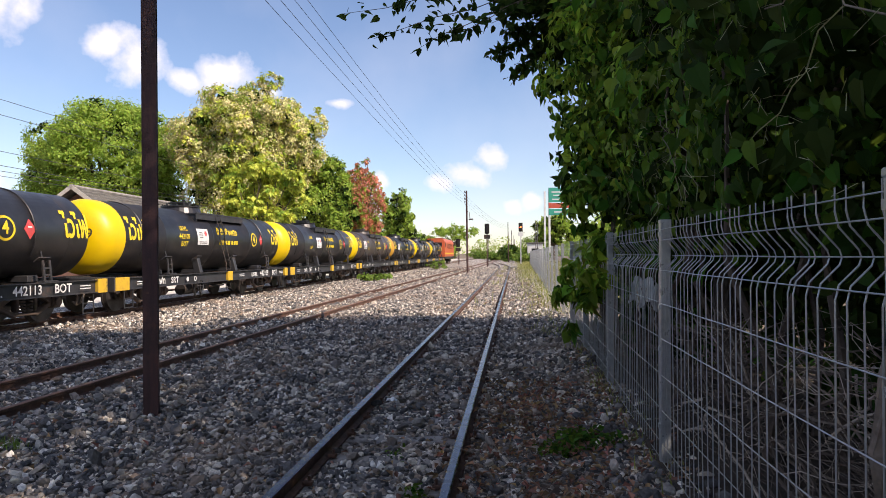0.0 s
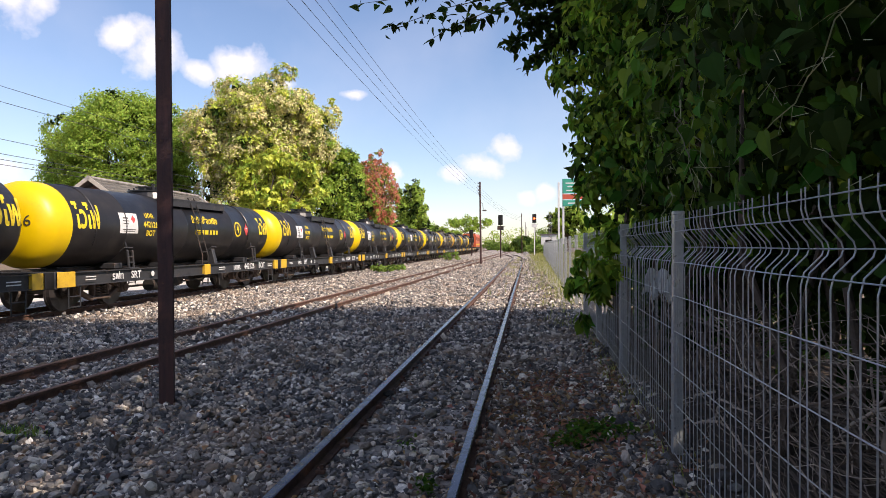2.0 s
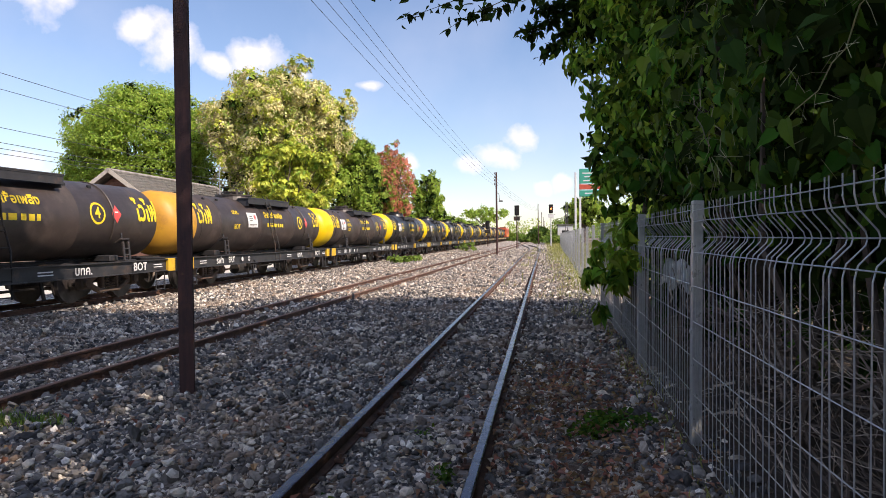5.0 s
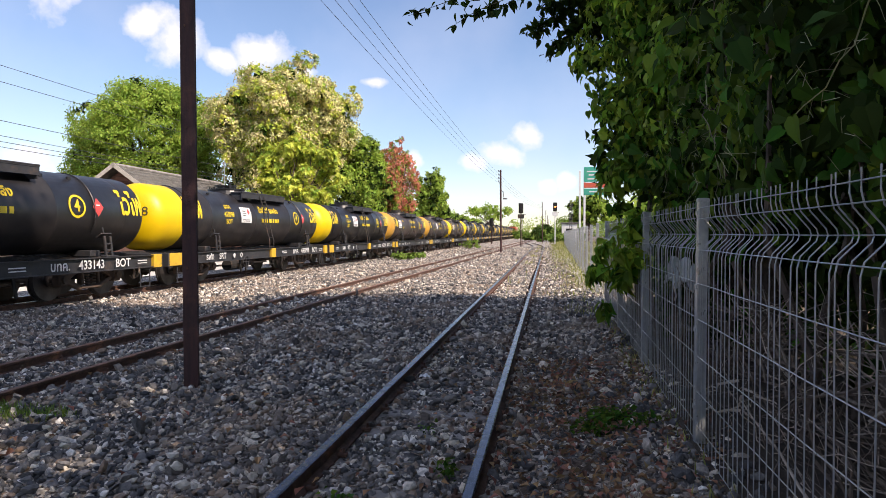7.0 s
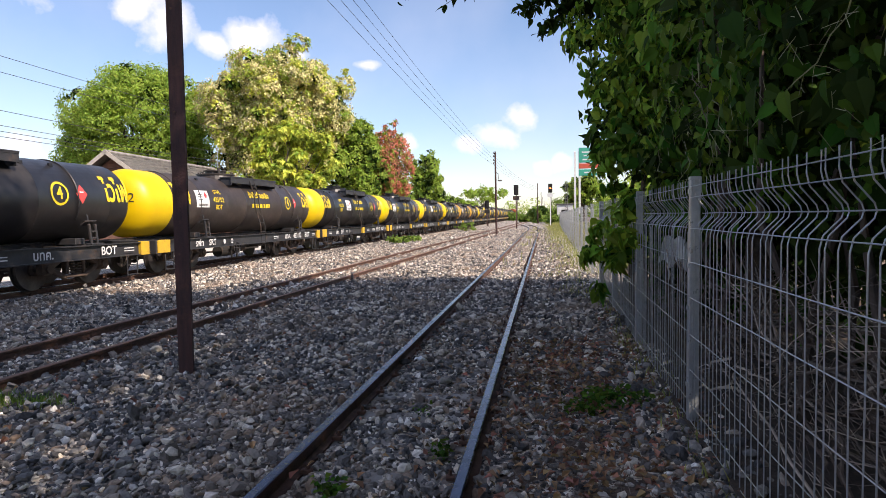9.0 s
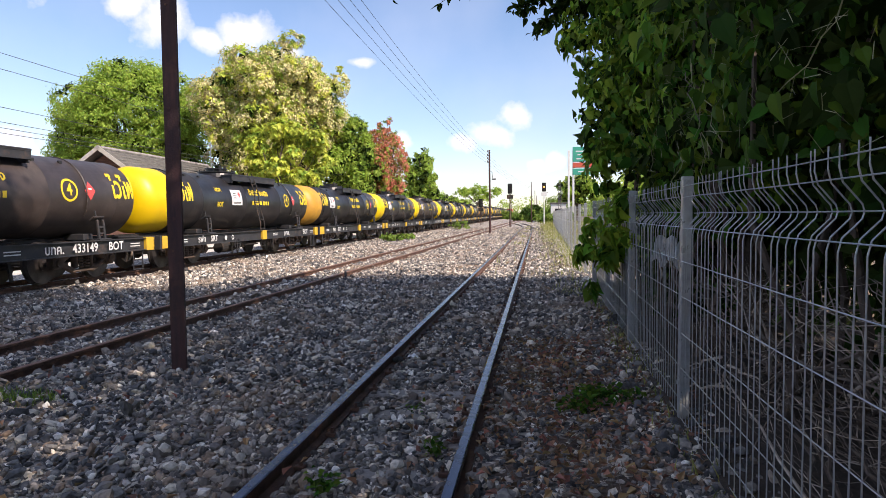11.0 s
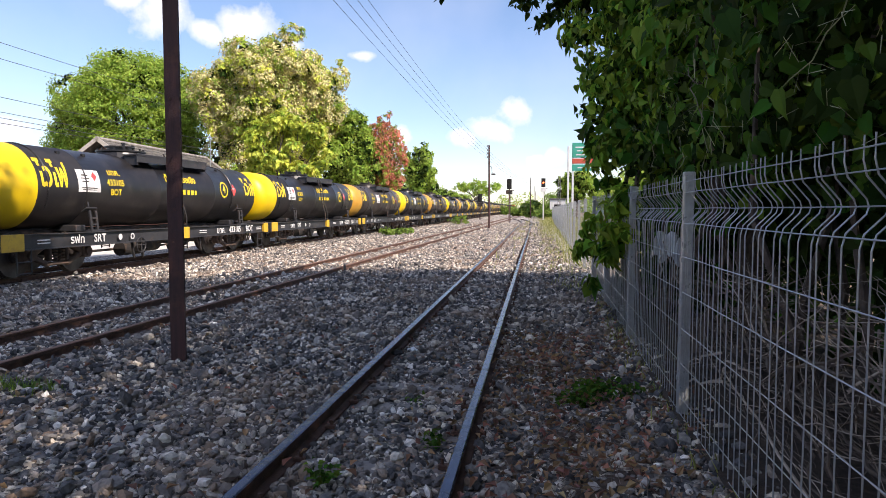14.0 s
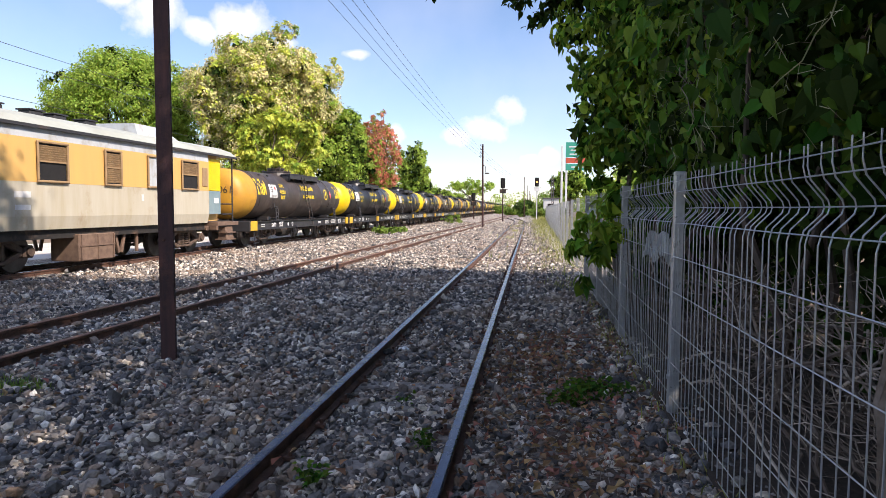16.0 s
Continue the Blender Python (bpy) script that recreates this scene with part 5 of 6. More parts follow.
# pale leaf stalks and thin vines among the leaves
vines = empty("vine", pose(0, 0, 0), label="thin pale vines and leaf stalks hanging before the thicket", category="vine")
rv = random.Random(31)
for i in range(12):
    y = rv.uniform(2.6, 8.0)
    a = Vector((rv.uniform(1.15, 1.5), y, rv.uniform(2.0, 3.6)))
    b = a + Vector((rv.uniform(-0.2, 0.1), rv.uniform(-1.4, 1.4), rv.uniform(-1.2, 0.6)))
    bm = bmesh.new()
    run = limb_path(a, b, 0.05, 6)
    tube(bm, run, 0.004, 4)
    for k in range(7):
        u = rv.uniform(0.2, 5.9)
        q = run[int(u)].lerp(run[int(u) + 1], u % 1)
        d = Vector((rv.gauss(-0.3, 0.4), rv.gauss(0, 1), rv.gauss(0.1, 0.8))).normalized() * rv.uniform(0.08, 0.26)
        tube(bm, [q, q + d * 0.5 + Vector((0, 0, 0.01)), q + d], [0.0016, 0.0013, 0.0009], 3)
    part("runner", bm, M_stalk if i % 3 else M_twig, vines)
bm = bmesh.new()
for i in range(700):
    y = rv.uniform(2.0, 11.5)
    a = Vector((rv.gauss(1.2, 0.12), y, rv.uniform(1.8, 4.6)))
    d = Vector((rv.gauss(0, 0.4), rv.gauss(0, 1), rv.gauss(-0.2, 0.5))).normalized() * rv.uniform(0.05, 0.16)
    rod(bm, a, a + d, 0.0016, 3)
o = part("leaf_stalk", bm, M_stalk, vines)
o["kind"] = "stuff"


# ---- shade trees over the camera ----
def shade_tree(x, y, trunk_h, blobs, n, size, label):
    return tree("shade_tree", label, x, y, trunk_h, 0.13, blobs, [(M_leaf_shade, n, size, 0.35)], 12)


# Crowns out of view, added and shaped so their shade falls on tracks and train.
shade_tree(2.6, 8.2, 5.4, [(0.6, -2.0, 9.2, 1.8, 2.8, 2.4), (0.9, 1.5, 8.2, 1.7, 2.2, 2.2), (0.0, -3.2, 11.2, 1.8, 2.4, 1.4), (0.4, -5.8, 10.0, 1.8, 2.6, 2.0), (1.4, 3.0, 6.9, 1.6, 2.0, 1.7), (-3.5, -1.9, 10.1, 1.3, 1.2, 0.9), (-3.3, -3.6, 10.3, 1.3, 1.4, 1.0)], 24000, 0.13, "slender shade tree with small dark leaves over the siding")
shade_tree(4.4, -1.5, 5.0, [(-0.6, 0, 9.4, 2.0, 3.2, 2.6), (0.8, 3.5, 9.6, 2.0, 2.6, 2.6), (-0.4, 5.0, 13.9, 2.1, 2.6, 2.3), (-0.2, 2.0, 13.2, 2.0, 2.2, 2.2)], 10500, 0.15, "unseen tall shade tree with a wide dark crown, added behind the fence")
shade_tree(3.5, -7.0, 5.0, [(-0.2, 0, 9.0, 2.2, 3.2, 2.6)], 3000, 0.17, "unseen tree back along the track, added for its shade")


def hanging_branch(start, tips, n, size):
    """A drooping branch with small leaves in two ranks along its twigs."""
    t = empty("hanging_branch", pose(*start), label="drooping leafy branch of the shade tree over the track", category="branch")
    P, Nn = [], []
    for tip in tips:
        bm = bmesh.new()
        path = limb_path((0, 0, 0), tip, 0.06, 6)
        tube(bm, path, [0.012, 0.01, 0.008, 0.007, 0.006, 0.005, 0.003], 5)
        part("twig", bm, M_bark, t)
        for i in range(n):
            u = random.uniform(0.35, 1.0) * 6
            k = min(5, int(u))
            q = path[k].lerp(path[k + 1], u - k)
            P.append((q.x + random.gauss(0, 0.06), q.y + random.gauss(0, 0.06), q.z + random.gauss(0, 0.05)))
            Nn.append((random.gauss(0, 0.4), -0.6, 0.7))
    o = part("foliage", broad_leaves("foliage", np.array(P), np.array(Nn), size, 1.35, 0.4), M_leaf_shade, t)
    o["kind"] = "stuff"
    return t


hanging_branch((0.9, 9.4, 5.42), [(-2.2, -0.3, -1.05), (-1.7, 0.2, -0.7), (-2.9, 0.1, -0.75), (-3.3, 0, -0.4), (-1.2, 0.1, -0.6)], 44, 0.095)
hanging_branch((1.3, 10.5, 5.5), [(-1.4, 0, -0.5), (-1.6, 0.2, -0.8), (-1.3, 0, -1.2), (-1.3, -0.4, -0.3), (-0.9, 0.2, -1.4), (-1.5, 0, 0.0), (-1.0, 0, -0.8), (-0.8, 0.1, -0.3)], 190, 0.085)
hanging_branch((1.6, 10.9, 5.1), [(-0.7, 0, -0.3), (-1.0, 0.1, -0.1), (-0.5, 0, -0.7), (-1.2, -0.3, -0.5), (-0.9, 0.2, -0.9), (-0.4, 0, 0.1)], 190, 0.085)
hanging_branch((1.5, 11.4, 3.2), [(-0.7, 0, 0.3), (-0.9, 0, -0.1), (-0.8, -0.2, -0.5), (-0.65, 0, -0.9)], 22, 0.11)


# ---- brush pile, stump and litter behind the fence ----
brush = empty("brush_pile", pose(0, 0, 0), label="pile of dry grey branches behind the wire fence", category="brush pile")
rb = random.Random(12)
for i in range(800):
    y = rb.uniform(1.0, 7.4)
    a = Vector((rb.uniform(1.25, 2.3), y, rb.uniform(0.0, 0.95)))
    ang = rb.uniform(-1.1, 1.1) + (math.pi if rb.random() < 0.5 else 0)
    ln = rb.uniform(0.5, 1.7)
    b = a + Vector((rb.uniform(-0.25, 0.25), math.cos(ang) * ln, math.sin(ang) * ln * 0.55))
    b.z = max(0.03, min(1.15, b.z))
    a.x, b.x = max(1.2, a.x), max(1.2, b.x)
    r = rb.choice((0.0016, 0.002, 0.0025, 0.003, 0.003, 0.004, 0.005, 0.011))
    path = limb_path(a, b, 0.05, 5)
    for q in path:
        q.x = max(1.2, q.x)
    bm = bmesh.new()
    tube(bm, path, [r * (1 - 0.12 * k) for k in range(6)], 5)
    part("branch", bm, (M_pale_twig, M_twig, M_bark, M_bark)[i % 4], brush)
stump = empty("broken_branch", pose(1.38, 2.65, 0), label="broken upright pale branch stump behind the fence", category="branch")
bm = bmesh.new()
tube(bm, [(0, 0, -0.1), (0.02, 0.03, 0.4), (-0.02, 0.02, 0.8), (0.0, -0.02, 1.1), (0.0, -0.05, 1.22)], [0.06, 0.055, 0.045, 0.045, 0.03], 8)
tube(bm, [(0, -0.03, 1.15), (0.02, -0.12, 1.3), (0.03, -0.2, 1.42)], [0.03, 0.02, 0.008], 6)
part("stump", bm, M_twig, stump)
M_sack = material("white_plastic_sheet", (0.88, 0.89, 0.9), 0.45, color2=(0.76, 0.78, 0.79), scale=4)
# An added white sheet stands in for a bright patch behind the fence.
bm = bmesh.new()
bmesh.ops.create_grid(bm, x_segments=9, y_segments=9, size=0.2)
for v in bm.verts:
    q = noise.noise(v.co * 5)
    v.co = (q * 0.16, v.co.x * 0.9, v.co.y * 0.8 + 0.12 * noise.noise(v.co * 9))
sack = part("bright_patch_sheet", bm, M_sack, smooth=True)
sack.matrix_basis = pose(1.6, 8.4, 1.07, 14, 0, 62)
mod = sack.modifiers.new("thick", "SOLIDIFY")
mod.thickness = 0.006
tagged(sack, label="crumpled white sheet standing for a bright patch behind the fence", category="litter")


# ---- the house across the line ----
M_roof = material("weathered_grey_roof_tile", (0.3, 0.28, 0.25), 0.85, color2=(0.17, 0.155, 0.14), scale=3, bump=0.4, bump_scale=30, stain=(0.1, 0.09, 0.08), stain_scale=1.2, random_object=0.15)
M_house = material("brown_timber_wall", (0.2, 0.1, 0.07), 0.8, color2=(0.12, 0.065, 0.05), scale=4, bump=0.3)
M_fascia = material("pale_weathered_board", (0.5, 0.46, 0.4), 0.8, color2=(0.36, 0.32, 0.27), scale=5)


def house():
    h = empty("house", pose(-23.3, 33.2, 0, 0, 0, 4), label="timber house with weathered grey tiled gable roof", category="house")
    L, W, RZ, EZ = 14.0, 3.4, 5.25, 2.75
    bm = bmesh.new()
    sweep_box(bm, [(-W + 0.6, 0), (W - 0.6, 0), (W - 0.6, 3.0), (0, RZ - 0.25), (-W + 0.6, 3.0)], 0.7, L - 0.6, lambda j: 0)
    part("wall", bm, M_house, h)
    for s in (-1, 1):
        bm = bmesh.new()
        rows = 13
        for i in range(rows):
            u0, u1 = i / rows, (i + 1.15) / rows
            z0, z1 = EZ + (RZ - EZ) * u0, EZ + (RZ - EZ) * min(1, u1)
            x0, x1 = s * W * (1 - u0), s * W * (1 - min(1, u1))
            n = 60
            for k in range(n):
                ya, yb = k * L / n, (k + 0.93) * L / n
                dz = 0.035
                vs = [bm.verts.new(p) for p in ((x0, ya, z0 + dz + 0.03), (x0, yb, z0 + dz), (x1, yb, z1 + 0.0), (x1, ya, z1 + 0.03))]
                vb = [bm.verts.new(p) for p in ((x0, ya, z0), (x0, yb, z0))]
                bm.faces.new(vs)
                bm.faces.new((vb[0], vb[1], vs[1], vs[0]))
        o = part("roof_tiles", bm, M_roof, h)
        o["kind"] = "stuff"
        bm = bmesh.new()
        vs = [bm.verts.new(p) for p in ((s * W, 0.02, EZ - 0.04), (s * W, L, EZ - 0.04), (0, L, RZ - 0.04), (0, 0.02, RZ - 0.04))]
        bm.faces.new(vs)
        bmesh.ops.solidify(bm, geom=bm.faces[:], thickness=0.05)
        part("roof", bm, M_roof, h)
        d = Vector((s * W, 0, EZ - RZ))
        for yy in (0.0, L):
            bm = bmesh.new()
            box(bm, s * W / 2, yy, (RZ + EZ) / 2, d.length + 0.1, 0.05, 0.2, Matrix.Rotation(math.atan2(RZ - EZ, W) * s, 3, "Y"))
            part("bargeboard", bm, M_fascia, h)
    bm = bmesh.new()
    rod(bm, (0, -0.05, RZ + 0.03), (0, L + 0.05, RZ + 0.03), 0.1, 8)
    part("ridge", bm, M_roof, h)
    for i in range(14):
        bm = bmesh.new()
        box(bm, 0, 0.66, 3.05 + i * 0.13, 2 * max(0.1, (W - 0.6) * (1 - (i + 1) / 15)), 0.05, 0.11, Matrix.Rotation(radians(15), 3, "X"))
        part("gable_board", bm, M_house, h)
    bm = bmesh.new()
    rod(bm, (2.2, 9.5, 3.0), (2.2, 9.5, 6.4), 0.025, 6)
    rod(bm, (1.7, 9.5, 6.3), (2.7, 9.5, 6.3), 0.015, 5)
    part("aerial_mast", bm, M_galv, h)
    return h


house()

# ---- overhead wires ----
M_wire = material("dull_wire", (0.1, 0.1, 0.11), 0.6, metal=0.4)


def overhead_wire(a, b, sag, r, label):
    bm = bmesh.new()
    a, b = Vector(a), Vector(b)
    pts = []
    for i in range(25):
        u = i / 24
        p = a.lerp(b, u)
        p.z -= sag * 4 * u * (1 - u)
        pts.append(p)
    tube(bm, pts, r, 4)
    return tagged(part("overhead_wire", bm, M_wire), label=label, category="wire", group="overhead wires")


for k in range(4):
    z = 6.55 - 0.15 - 0.2 * k
    overhead_wire((-3.82 - 0.09 * k, 6.25, z + 0.15), (-3.98 - 0.06 * k, 53.6, z - 0.05), 0.35, 0.006, "thin telegraph wire strung between two track-side poles")
    overhead_wire((-3.98 - 0.06 * k, 53.6, z - 0.05), (-1.1, 118, z), 0.5, 0.008, "thin telegraph wire strung on between far poles")
for z, x in ((9.4, -25.0), (8.7, -25.2), (6.85, -25.0), (6.15, -25.0), (5.95, -25.4), (5.7, -25.4)):
    overhead_wire((x, 4, z + 0.25), (x, 62, z), 0.25, 0.014, "power line strung past the house")


# ---- the filling station and distance to the far side ----
M_sign_green = material("green_sign_face", (0.04, 0.33, 0.24), 0.5, color2=(0.03, 0.28, 0.2), scale=2)
M_sign_red = material("red_sign_face", (0.55, 0.1, 0.05), 0.5, color2=(0.45, 0.08, 0.05), scale=2)
sign = empty("station_sign", pose(8.1, 121, 0), label="tall green and red filling station sign on white posts", category="sign")
for xx in (-2.6, -1.8):
    bm = bmesh.new()
    box(bm, xx, 0, 6.3, 0.35, 0.35, 12.6, bevel=0.03)
    part("post", bm, M_post_white, sign)
for z0, z1, mt in ((10.6, 13.2, M_sign_green), (9.55, 10.45, M_sign_red), (8.3, 9.4, M_sign_green)):
    bm = bmesh.new()
    box(bm, 0.1, -0.1, (z0 + z1) / 2, 4.1, 0.3, z1 - z0, bevel=0.04)
    part("panel", bm, mt, sign)
for zz, ww in ((12.4, 3.2), (11.8, 2.6), (11.1, 3.0), (8.85, 2.4)):
    bm = bmesh.new()
    box(bm, 0.2, -0.26, zz, ww, 0.02, 0.22)
    part("lettering_bar", bm, M_post_white, sign, "white bar of lettering")
kiosk = empty("white_kiosk", pose(3.6, 118, 0), label="small white trackside cabin past the fence", category="cabin")
bm = bmesh.new()
box(bm, 0, 0, 1.6, 2.6, 2.4, 3.2, bevel=0.04)
part("wall", bm, M_post_white, kiosk)
bm = bmesh.new()
box(bm, 0, 0, 3.3, 3.0, 2.8, 0.18, bevel=0.03)
part("roof", bm, M_concrete_pole, kiosk)
bm = bmesh.new()
box(bm, 0, -1.21, 1.9, 1.2, 0.04, 0.9)
part("window", bm, M_black, kiosk)
mast = empty("lattice_mast", pose(3.4, 104, 0), label="grey lattice mast past the end of the fence", category="mast")
bm = bmesh.new()
for a in (-0.18, 0.18):
    rod(bm, (a, 0, 0), (a * 0.8, 0, 6.6), 0.05, 6)
for k in range(16):
    s = 1 if k % 2 else -1
    rod(bm, (-0.18 * s, 0, k * 0.41), (0.18 * s, 0, k * 0.41 + 0.41), 0.03, 4)
part("lattice", bm, M_concrete_pole, mast)


def shrub(x, y, rx, ry, rz, n, size, mat, sd, label):
    t = empty("shrub", pose(x, y, 0), label=label, category="shrub")
    b = lobes(0, 0, rz * 0.6, rx, ry, rz * 0.6, 8, sd)
    bm = bmesh.new()
    for k in range(5):
        tube(bm, limb_path((0, 0, -0.05), (b[k + 1][0] * 0.8, b[k + 1][1] * 0.8, b[k + 1][2]), 0.1), [0.05, 0.045, 0.04, 0.03, 0.02, 0.01], 5)
    part("stem", bm, M_bark, t)
    p, nn = blob_points(b, n, shell=0.5)
    p[:, 2] = np.maximum(p[:, 2], 0.02)
    o = part("foliage", leaves("foliage", p, nn, size), mat, t)
    o["kind"] = "stuff"


M_leaf_bright = leafy("bright_green_leaf", (0.22, 0.32, 0.05), (0.13, 0.22, 0.035), 0.35, 0.35)
for x, y, rx, rz, n, sd in ((1.4, 112, 2.2, 1.3, 2000, 41), (-1.0, 126, 2.4, 2.7, 2500, 42), (4.4, 120, 2.5, 2.4, 2500, 43), (-4.2, 150, 3, 1.5, 2000, 44), (2.5, 160, 5, 3.0, 3000, 45), (-9, 190, 5, 2.2, 2500, 46), (6, 200, 9, 6, 3000, 47)):
    shrub(x, y, rx, rx, rz, n, 0.3, M_leaf_bright, sd, "bright green sunlit shrub past the end of the siding")
for x, y, rx, rz, sd in ((-8.4, 38.5, 0.9, 0.35, 51), (-8.0, 41, 0.7, 0.3, 52), (-7.6, 66, 1.2, 0.8, 53)):
    shrub(x, y, rx, rx, rz, 700, 0.1, M_leaf_bright, sd, "low weed growing in the ballast between the tracks")


# a far belt of trees closes the distance
def belt(x0, y0, x1, y1, h, n, sd, label):
    r = np.random.default_rng(sd)
    m = 26
    bl = [(x0 + (x1 - x0) * u, y0 + (y1 - y0) * u, h * 0.4, h * 0.9, h * 0.9, h * (0.5 + 0.15 * r.random())) for u in r.random(m)]
    p, nn = blob_points(bl, n, shell=0.6)
    p[:, 2] = np.maximum(p[:, 2], 0)
    o = part("far_tree_belt", leaves("belt", p, nn, h * 0.07), M_leaf_green)
    tagged(o, label=label, category="woods", kind="stuff")


belt(-60, 330, 60, 345, 9, 9000, 61, "far belt of green trees along the horizon")
belt(-62, 130, -40, 300, 10, 12000, 62, "far belt of green trees behind the house")
belt(16, 30, 30, 320, 9, 12000, 63, "belt of green trees beyond the fence")
belt(-60, -60, 60, -70, 10, 7000, 64, "belt of trees back along the line")


# ---- grass, weeds and dead leaves ----
def soil_z(x, y):
    return ballast_z(x, y) - 0.004 + 0.04 * noise.noise(Vector((x * 3.1, y * 2.3, 4.0))) - 0.05 * max(0.0, abs(x - 0.22) - 0.3)


soil = grid_sheet("soil_strip", steps(-0.34, 0.98, 22), steps(2.0, 12.5, 120), soil_z, M_soil, "strip of brown soil and rotted leaves between rail and fence")
soil["category"] = "soil"
# Shade under the thicket is put into this strip's darker colour.
soil = grid_sheet("soil_strip", steps(1.0, 4.2, 30), steps(-2.0, 14.5, 120), lambda x, y: ballast_z(min(x, 1.9), y) + 0.035 + 0.04 * noise.noise(Vector((x * 2.1, y * 2.3, 7.0))), M_soil_shaded, "brown soil behind the fence, coloured darker for thicket shade")
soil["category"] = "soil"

def grass(name, label, spots, n, h, mat, sd):
    """Blades in tufts: each blade a bent strip."""
    r = np.random.default_rng(sd)
    spots = np.array(spots, float)
    w = spots[:, 2] * spots[:, 3]
    i = r.choice(len(spots), n, p=w / w.sum())
    base = np.zeros((n, 3))
    base[:, 0] = spots[i, 0] + r.normal(0, 0.5, n) * spots[i, 2]
    base[:, 1] = spots[i, 1] + r.normal(0, 0.5, n) * spots[i, 3]
    a = r.random(n) * math.tau
    d = np.stack([np.cos(a), np.sin(a), np.zeros(n)], 1)
    hh = (h * r.uniform(0.4, 1.2, n))[:, None]
    wd = np.stack([-d[:, 1], d[:, 0], np.zeros(n)], 1) * 0.006 * (h / 0.2) ** 0.5
    up = np.array([[0, 0, 1.0]])
    v = np.stack([base - wd, base + wd, base + up * hh * 0.6 + d * hh * 0.2 - wd, base + up * hh * 0.6 + d * hh * 0.2 + wd, base + up * hh + d * hh * 0.55], 1)
    b = (np.arange(n) * 5)[:, None]
    f = np.concatenate([b + np.array([[0, 1, 3]]), b + np.array([[0, 3, 2]]), b + np.array([[2, 3, 4]])])
    o = part(name, raw_mesh(name, v.reshape(-1, 3), f), mat)
    return tagged(o, label=label, category="grass", kind="stuff")


grass("grass", "dry green grass verge along the fence", [(0.85, y, 0.3 + 0.25 * (y % 3), 1.2) for y in range(13, 90, 2)] + [(1.8, y, 1.0, 3) for y in range(22, 110, 4)] + [(-0.95, y, 0.3, 1.5) for y in range(34, 80, 11)], 15000, 0.17, M_grass, 71)
grass("grass", "dry grass beyond the fence", [(5, y, 4, 6) for y in range(20, 110, 8)], 12000, 0.45, M_grass, 72)
grass("weeds", "small green weeds and grass in the ballast", [(-4.55, 5.0, 0.5, 0.16), (-4.2, 5.1, 0.2, 0.1), (-4.9, 5.15, 0.4, 0.15)], 1100, 0.07, M_leaf_bright, 73)
grass("grass", "dry straw and grass stems at the foot of the fence", [(1.0, y, 0.16, 0.5) for y in np.arange(2.5, 12, 0.5)], 500, 0.14, M_grass, 74)


def weed(x, y, n, spread, size, label):
    p = np.stack([x + RNG.normal(0, spread, n), y + RNG.normal(0, spread * 0.6, n), np.abs(RNG.normal(0.06, 0.03, n))], 1)
    nn = np.tile(np.array([[0, -0.3, 1.0]]), (n, 1))
    o = part("weed", leaves("weed", p, nn, size, 1.3, 0.0), M_leaf_near)
    tagged(o, label=label, category="weed", kind="stuff")


weed(0.58, 5.5, 260, 0.13, 0.045, "patch of low green weeds by the fence post")
weed(0.35, 5.25, 120, 0.08, 0.04, "patch of low green weeds in the ballast")
weed(-0.62, 4.15, 40, 0.03, 0.035, "small green weed between the rails")
weed(-1.15, 3.5, 60, 0.04, 0.035, "small green weed between the rails")
weed(-0.9, 5.0, 20, 0.03, 0.03, "small green weed between the rails")

n = 1500
lx = np.concatenate([RNG.normal(0.25, 0.4, n), RNG.uniform(-5, 1, 260), RNG.normal(1.0, 0.15, 300)])
ly = np.concatenate([RNG.uniform(2.6, 8, n), RNG.uniform(2.8, 9, 260), RNG.uniform(4, 11, 300)])
keep = ~((np.abs(lx + 0.44) < 0.07) | (np.abs(lx + 1.5) < 0.07))
lx, ly = lx[keep], ly[keep]
lp = np.stack([lx, ly, 0.045 + RNG.random(len(lx)) * 0.03], 1)
o = part("dead_leaves", leaves("dead_leaves", lp, np.tile(np.array([[0, 0, 1.0]]), (len(lp), 1)), 0.036, 1.7, 0.0, 0.7), M_dead_leaf)
tagged(o, label="scattered dry brown leaves on the ballast", category="leaf litter", kind="stuff")
bm = bmesh.new()
for i in range(700):
    x, y = random.gauss(0.2, 0.5), random.uniform(2.7, 8.5)
    if abs(x + 0.44) < 0.15 or x > 1.0:
        continue
    a = random.uniform(0, math.tau)
    l = random.uniform(0.05, 0.22)
    rod(bm, (x, y, 0.05), (x + math.cos(a) * l, y + math.sin(a) * l, 0.05 + random.uniform(0, 0.04)), 0.0022, 3)
o = part("twigs", bm, M_twig)
tagged(o, label="scattered straw and dry twigs on the ballast", category="twigs", kind="stuff")
bm = bmesh.new()
bmesh.ops.create_grid(bm, x_segments=6, y_segments=6, size=0.05)
for v in bm.verts:
    v.co.z = 0.03 * noise.noise(v.co * 30) + 0.02
scrap = part("plastic_scrap", bm, M_sack)
scrap.matrix_basis = pose(-1.27, 6.85, 0.04)
mod = scrap.modifiers.new("thick", "SOLIDIFY")
mod.thickness = 0.003
tagged(scrap, label="scrap of pale plastic lying in the ballast", category="litter")


# ---- ballast stones ----
ICO = [(0, 1, 1.618), (0, -1, 1.618), (0, 1, -1.618), (0, -1, -1.618), (1, 1.618, 0), (-1, 1.618, 0), (1, -1.618, 0), (-1, -1.618, 0), (1.618, 0, 1), (-1.618, 0, 1), (1.618, 0, -1), (-1.618, 0, -1)]
ICO_V = np.array(ICO) / 1.902


def gap(i, j):
    return float(np.linalg.norm(ICO_V[i] - ICO_V[j]))


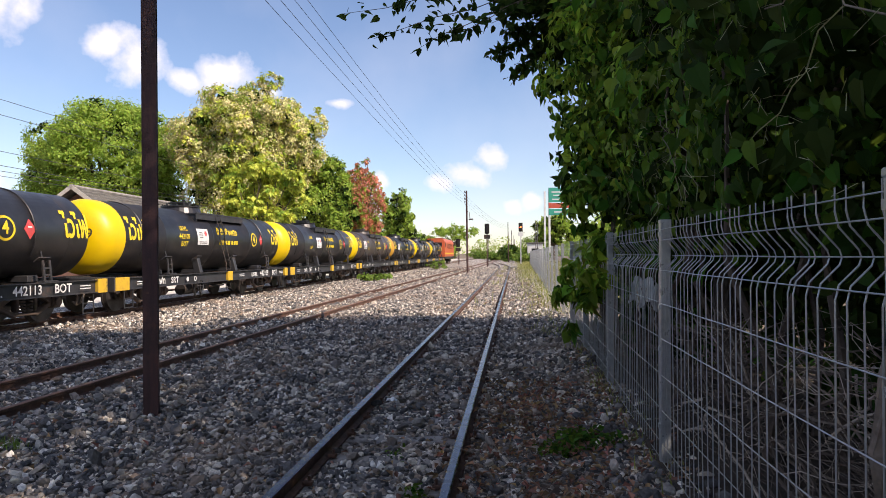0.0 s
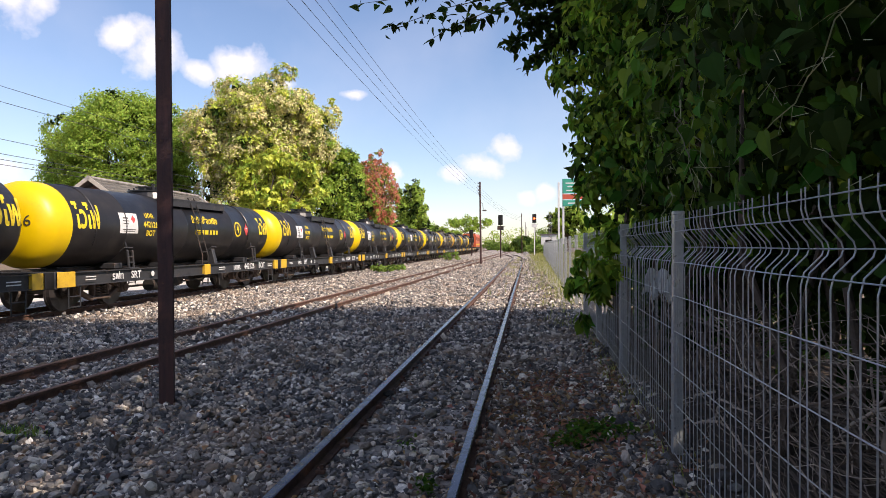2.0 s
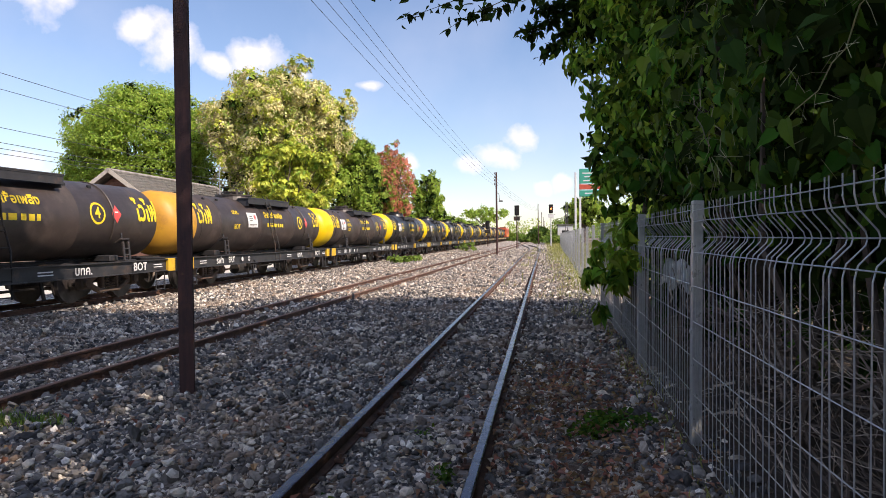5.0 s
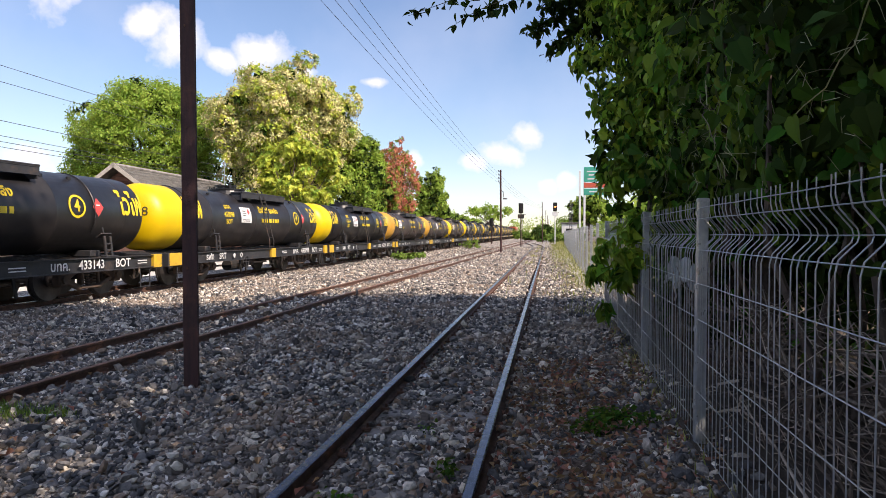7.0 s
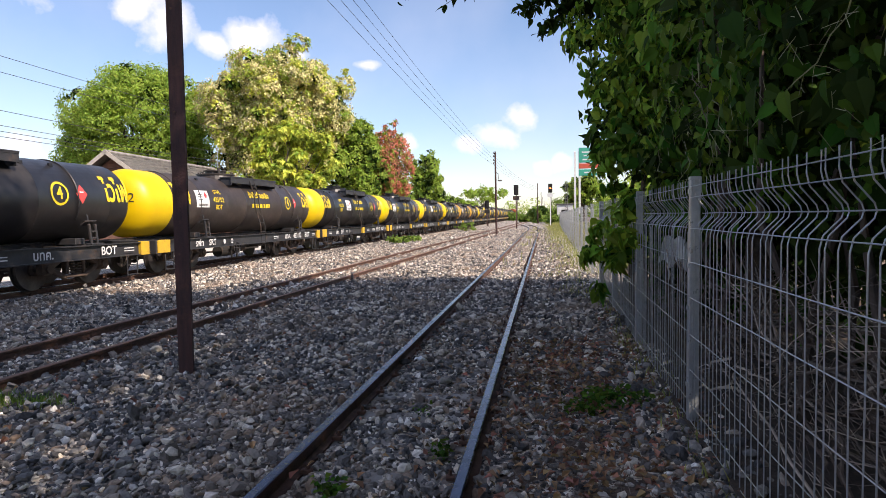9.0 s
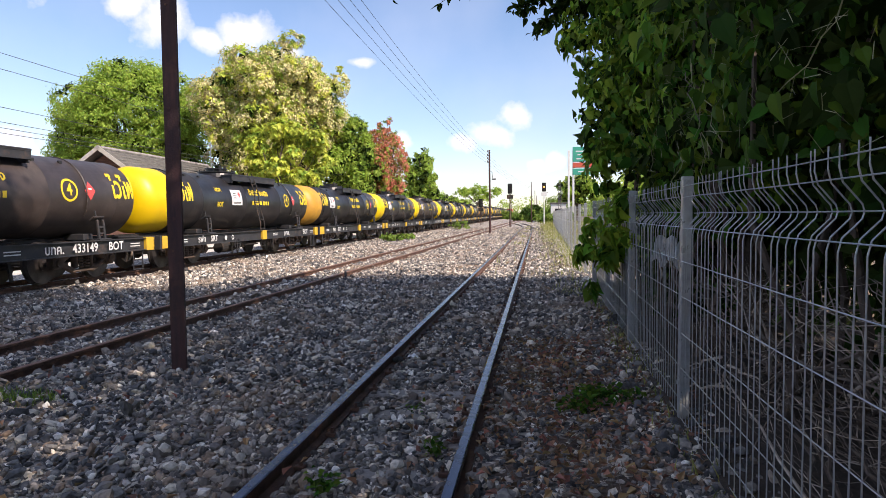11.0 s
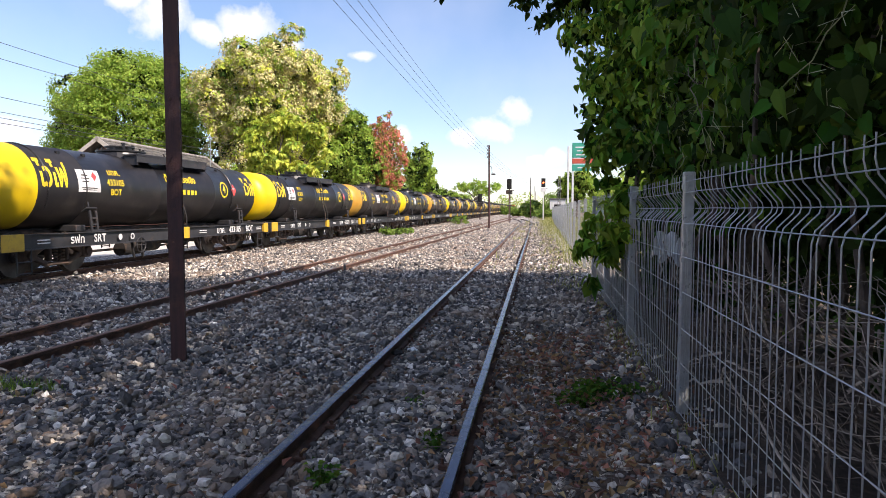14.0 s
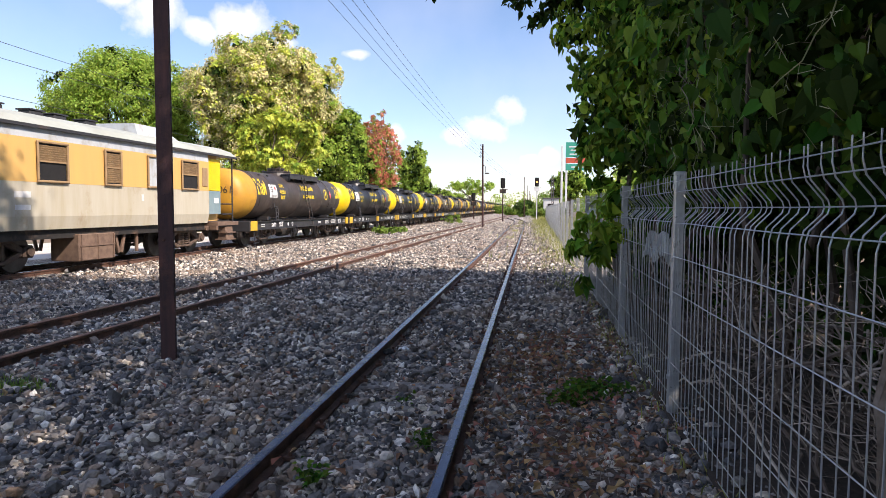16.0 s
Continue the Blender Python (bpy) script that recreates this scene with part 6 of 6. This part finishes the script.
ICO_FACES = []
for i, j, k in ((i, j, k) for i in range(12) for j in range(i + 1, 12) for k in range(j + 1, 12)):
    if max(gap(i, j), gap(j, k), gap(i, k)) < 1.2:
        out = float(np.dot(np.cross(ICO_V[j] - ICO_V[i], ICO_V[k] - ICO_V[i]), ICO_V[i]))
        ICO_FACES.append((i, j, k) if out > 0 else (i, k, j))
ICO_FACES = np.array(ICO_FACES)
_ri = np.random.default_rng(17)
ROUND_SHAPES = np.array([ICO_V * _ri.uniform(0.62, 1.15, (12, 1)) * np.array([1.0, _ri.uniform(0.55, 0.9), _ri.uniform(0.35, 0.65)]) * 0.55 for _ in range(24)])
OCTA = np.array([(1, 0, 0), (-1, 0, 0), (0, 1, 0), (0, -1, 0), (0, 0, 1), (0, 0, -1)], float)
OCTA_FACES = np.array([(0, 2, 4), (2, 1, 4), (1, 3, 4), (3, 0, 4), (2, 0, 5), (1, 2, 5), (3, 1, 5), (0, 3, 5)])
CHIP_SHAPES = np.array([(OCTA * _ri.uniform(0.6, 1.15, (6, 1)) + _ri.normal(0, 0.16, (6, 3))) * np.array([1.0, _ri.uniform(0.6, 0.95), _ri.uniform(0.5, 0.8)]) * 0.62 for _ in range(32)])
RAILS = ((near_x, 0.55), (mid_x, 0.55), (main_x, 0.55))


def stone_field(n, x0, x1, y0, y1, size, seed, keep=None, shapes=None, faces=None):
    r = np.random.default_rng(seed)
    x, y = r.uniform(x0, x1, n), r.uniform(y0, y1, n)
    ok = np.ones(n, bool)
    for xf, _ in RAILS:
        c = np.array([xf(v) for v in y])
        for s in (-0.532, 0.532):
            ok &= np.abs(x - c - s) > 0.058 + size * 0.3
    if keep is not None:
        ok &= keep(x, y)
    on_sleeper = (np.abs(x + 0.97) < 0.95) & (np.abs((y - 2.0 + 0.31) % 0.62 - 0.31) < 0.12)
    ok &= ~(on_sleeper & (r.random(n) < 0.12) & (y < 30))
    ok &= ~((np.abs(x - 0.25) < 0.42) & (y < 9) & (r.random(n) < 0.2))
    x, y = x[ok], y[ok]
    n = len(x)
    s = size * np.exp(r.normal(0, 0.38, n))
    q = unit(r.normal(0, 1, (n, 4)) * np.array([1.0, 0.32, 0.32, 1.0]))
    w, a, b, c = q.T
    R = np.stack([np.stack([1 - 2 * (b * b + c * c), 2 * (a * b - w * c), 2 * (a * c + w * b)], 1), np.stack([2 * (a * b + w * c), 1 - 2 * (a * a + c * c), 2 * (b * c - w * a)], 1),
                  np.stack([2 * (a * c - w * b), 2 * (b * c + w * a), 1 - 2 * (a * a + b * b)], 1)], 1)
    v = shapes[r.integers(0, len(shapes), n)] * s[:, None, None]
    v = np.einsum("nij,nkj->nki", R, v)
    z = np.array([ballast_z(p, t) for p, t in zip(x, y)]) + s * r.uniform(-0.45, 0.5, n)
    v += np.stack([x, y, z], 1)[:, None, :]
    f = (np.arange(n) * shapes.shape[1])[:, None, None] + faces[None]
    return raw_mesh("stones", v.reshape(-1, 3), f.reshape(-1, 3))


def view_wedge(x, y):
    """The wedge of ground inside the camera's view, where stones are laid."""
    return (x < 1.3) & (x > -0.93 * y - 1.2)


for n, a, size, seed in ((70000, (-8.2, 1.3, 2.3, 9.0), 0.047, 81), (72000, (-9.8, 1.3, 9.0, 18.0), 0.05, 82), (84000, (-10.2, 0.9, 18.0, 40.0), 0.052, 83), (26000, (-9.8, 0.6, 40.0, 75.0), 0.065, 84)):
    o = part("ballast_stones", stone_field(n, *a, size, seed, view_wedge, *((ROUND_SHAPES, ICO_FACES) if seed == 81 else (CHIP_SHAPES, OCTA_FACES))), M_stone, ballast)
    o["kind"] = "stuff"
# the largest loose stones lie singly on top
big = []
for k in range(6):
    me = raw_mesh("stone", ROUND_SHAPES[k] * 0.085, ICO_FACES)
    me.materials.append(M_stone_one)
    big.append(me)
for i in range(280):
    y = random.uniform(2.9, 6.5)
    x = random.uniform(-0.62 * y, 1.0)
    if min(abs(x + 0.44), abs(x + 1.5)) < 0.13:
        continue
    o = part("stone", big[i % 6], M_stone_one, ballast)
    o.matrix_basis = pose(x, y, ballast_z(x, y) + 0.02, random.uniform(0, 40), random.uniform(0, 40), random.uniform(0, 360)) @ Matrix.Diagonal((*[random.uniform(0.7, 1.15)] * 3, 1))


# ---- motions ----
def train_s(t):
    """Place of the reference coupling along the main line."""
    return 15.0904 + t * (15.5836 + t * (0.47288 + t * (-0.0690488 + t * (0.00526023 - 0.000146176 * t))))


STEPS = [i * 0.5 for i in range(33)]
# shifts in metres, by the half second, that fit the train to the camera's view
VIEW_FIT = {0.0: -0.5, 0.5: -0.25, 3.5: -0.2, 4.0: -0.35, 12.0: -0.12, 14.0: -0.3, 14.5: -0.5, 15.0: -0.5, 15.5: -0.4}


def motions():
    for thing, offset, ref in TRAIN:
        rows = []
        for t in STEPS:
            y = train_s(t) + offset + VIEW_FIT.get(t, 0.0)
            rows.append((t, pose(main_x(y + ref), y, 0, 0, 0, main_turn(y + ref))))
        walk(thing, rows)


motions()
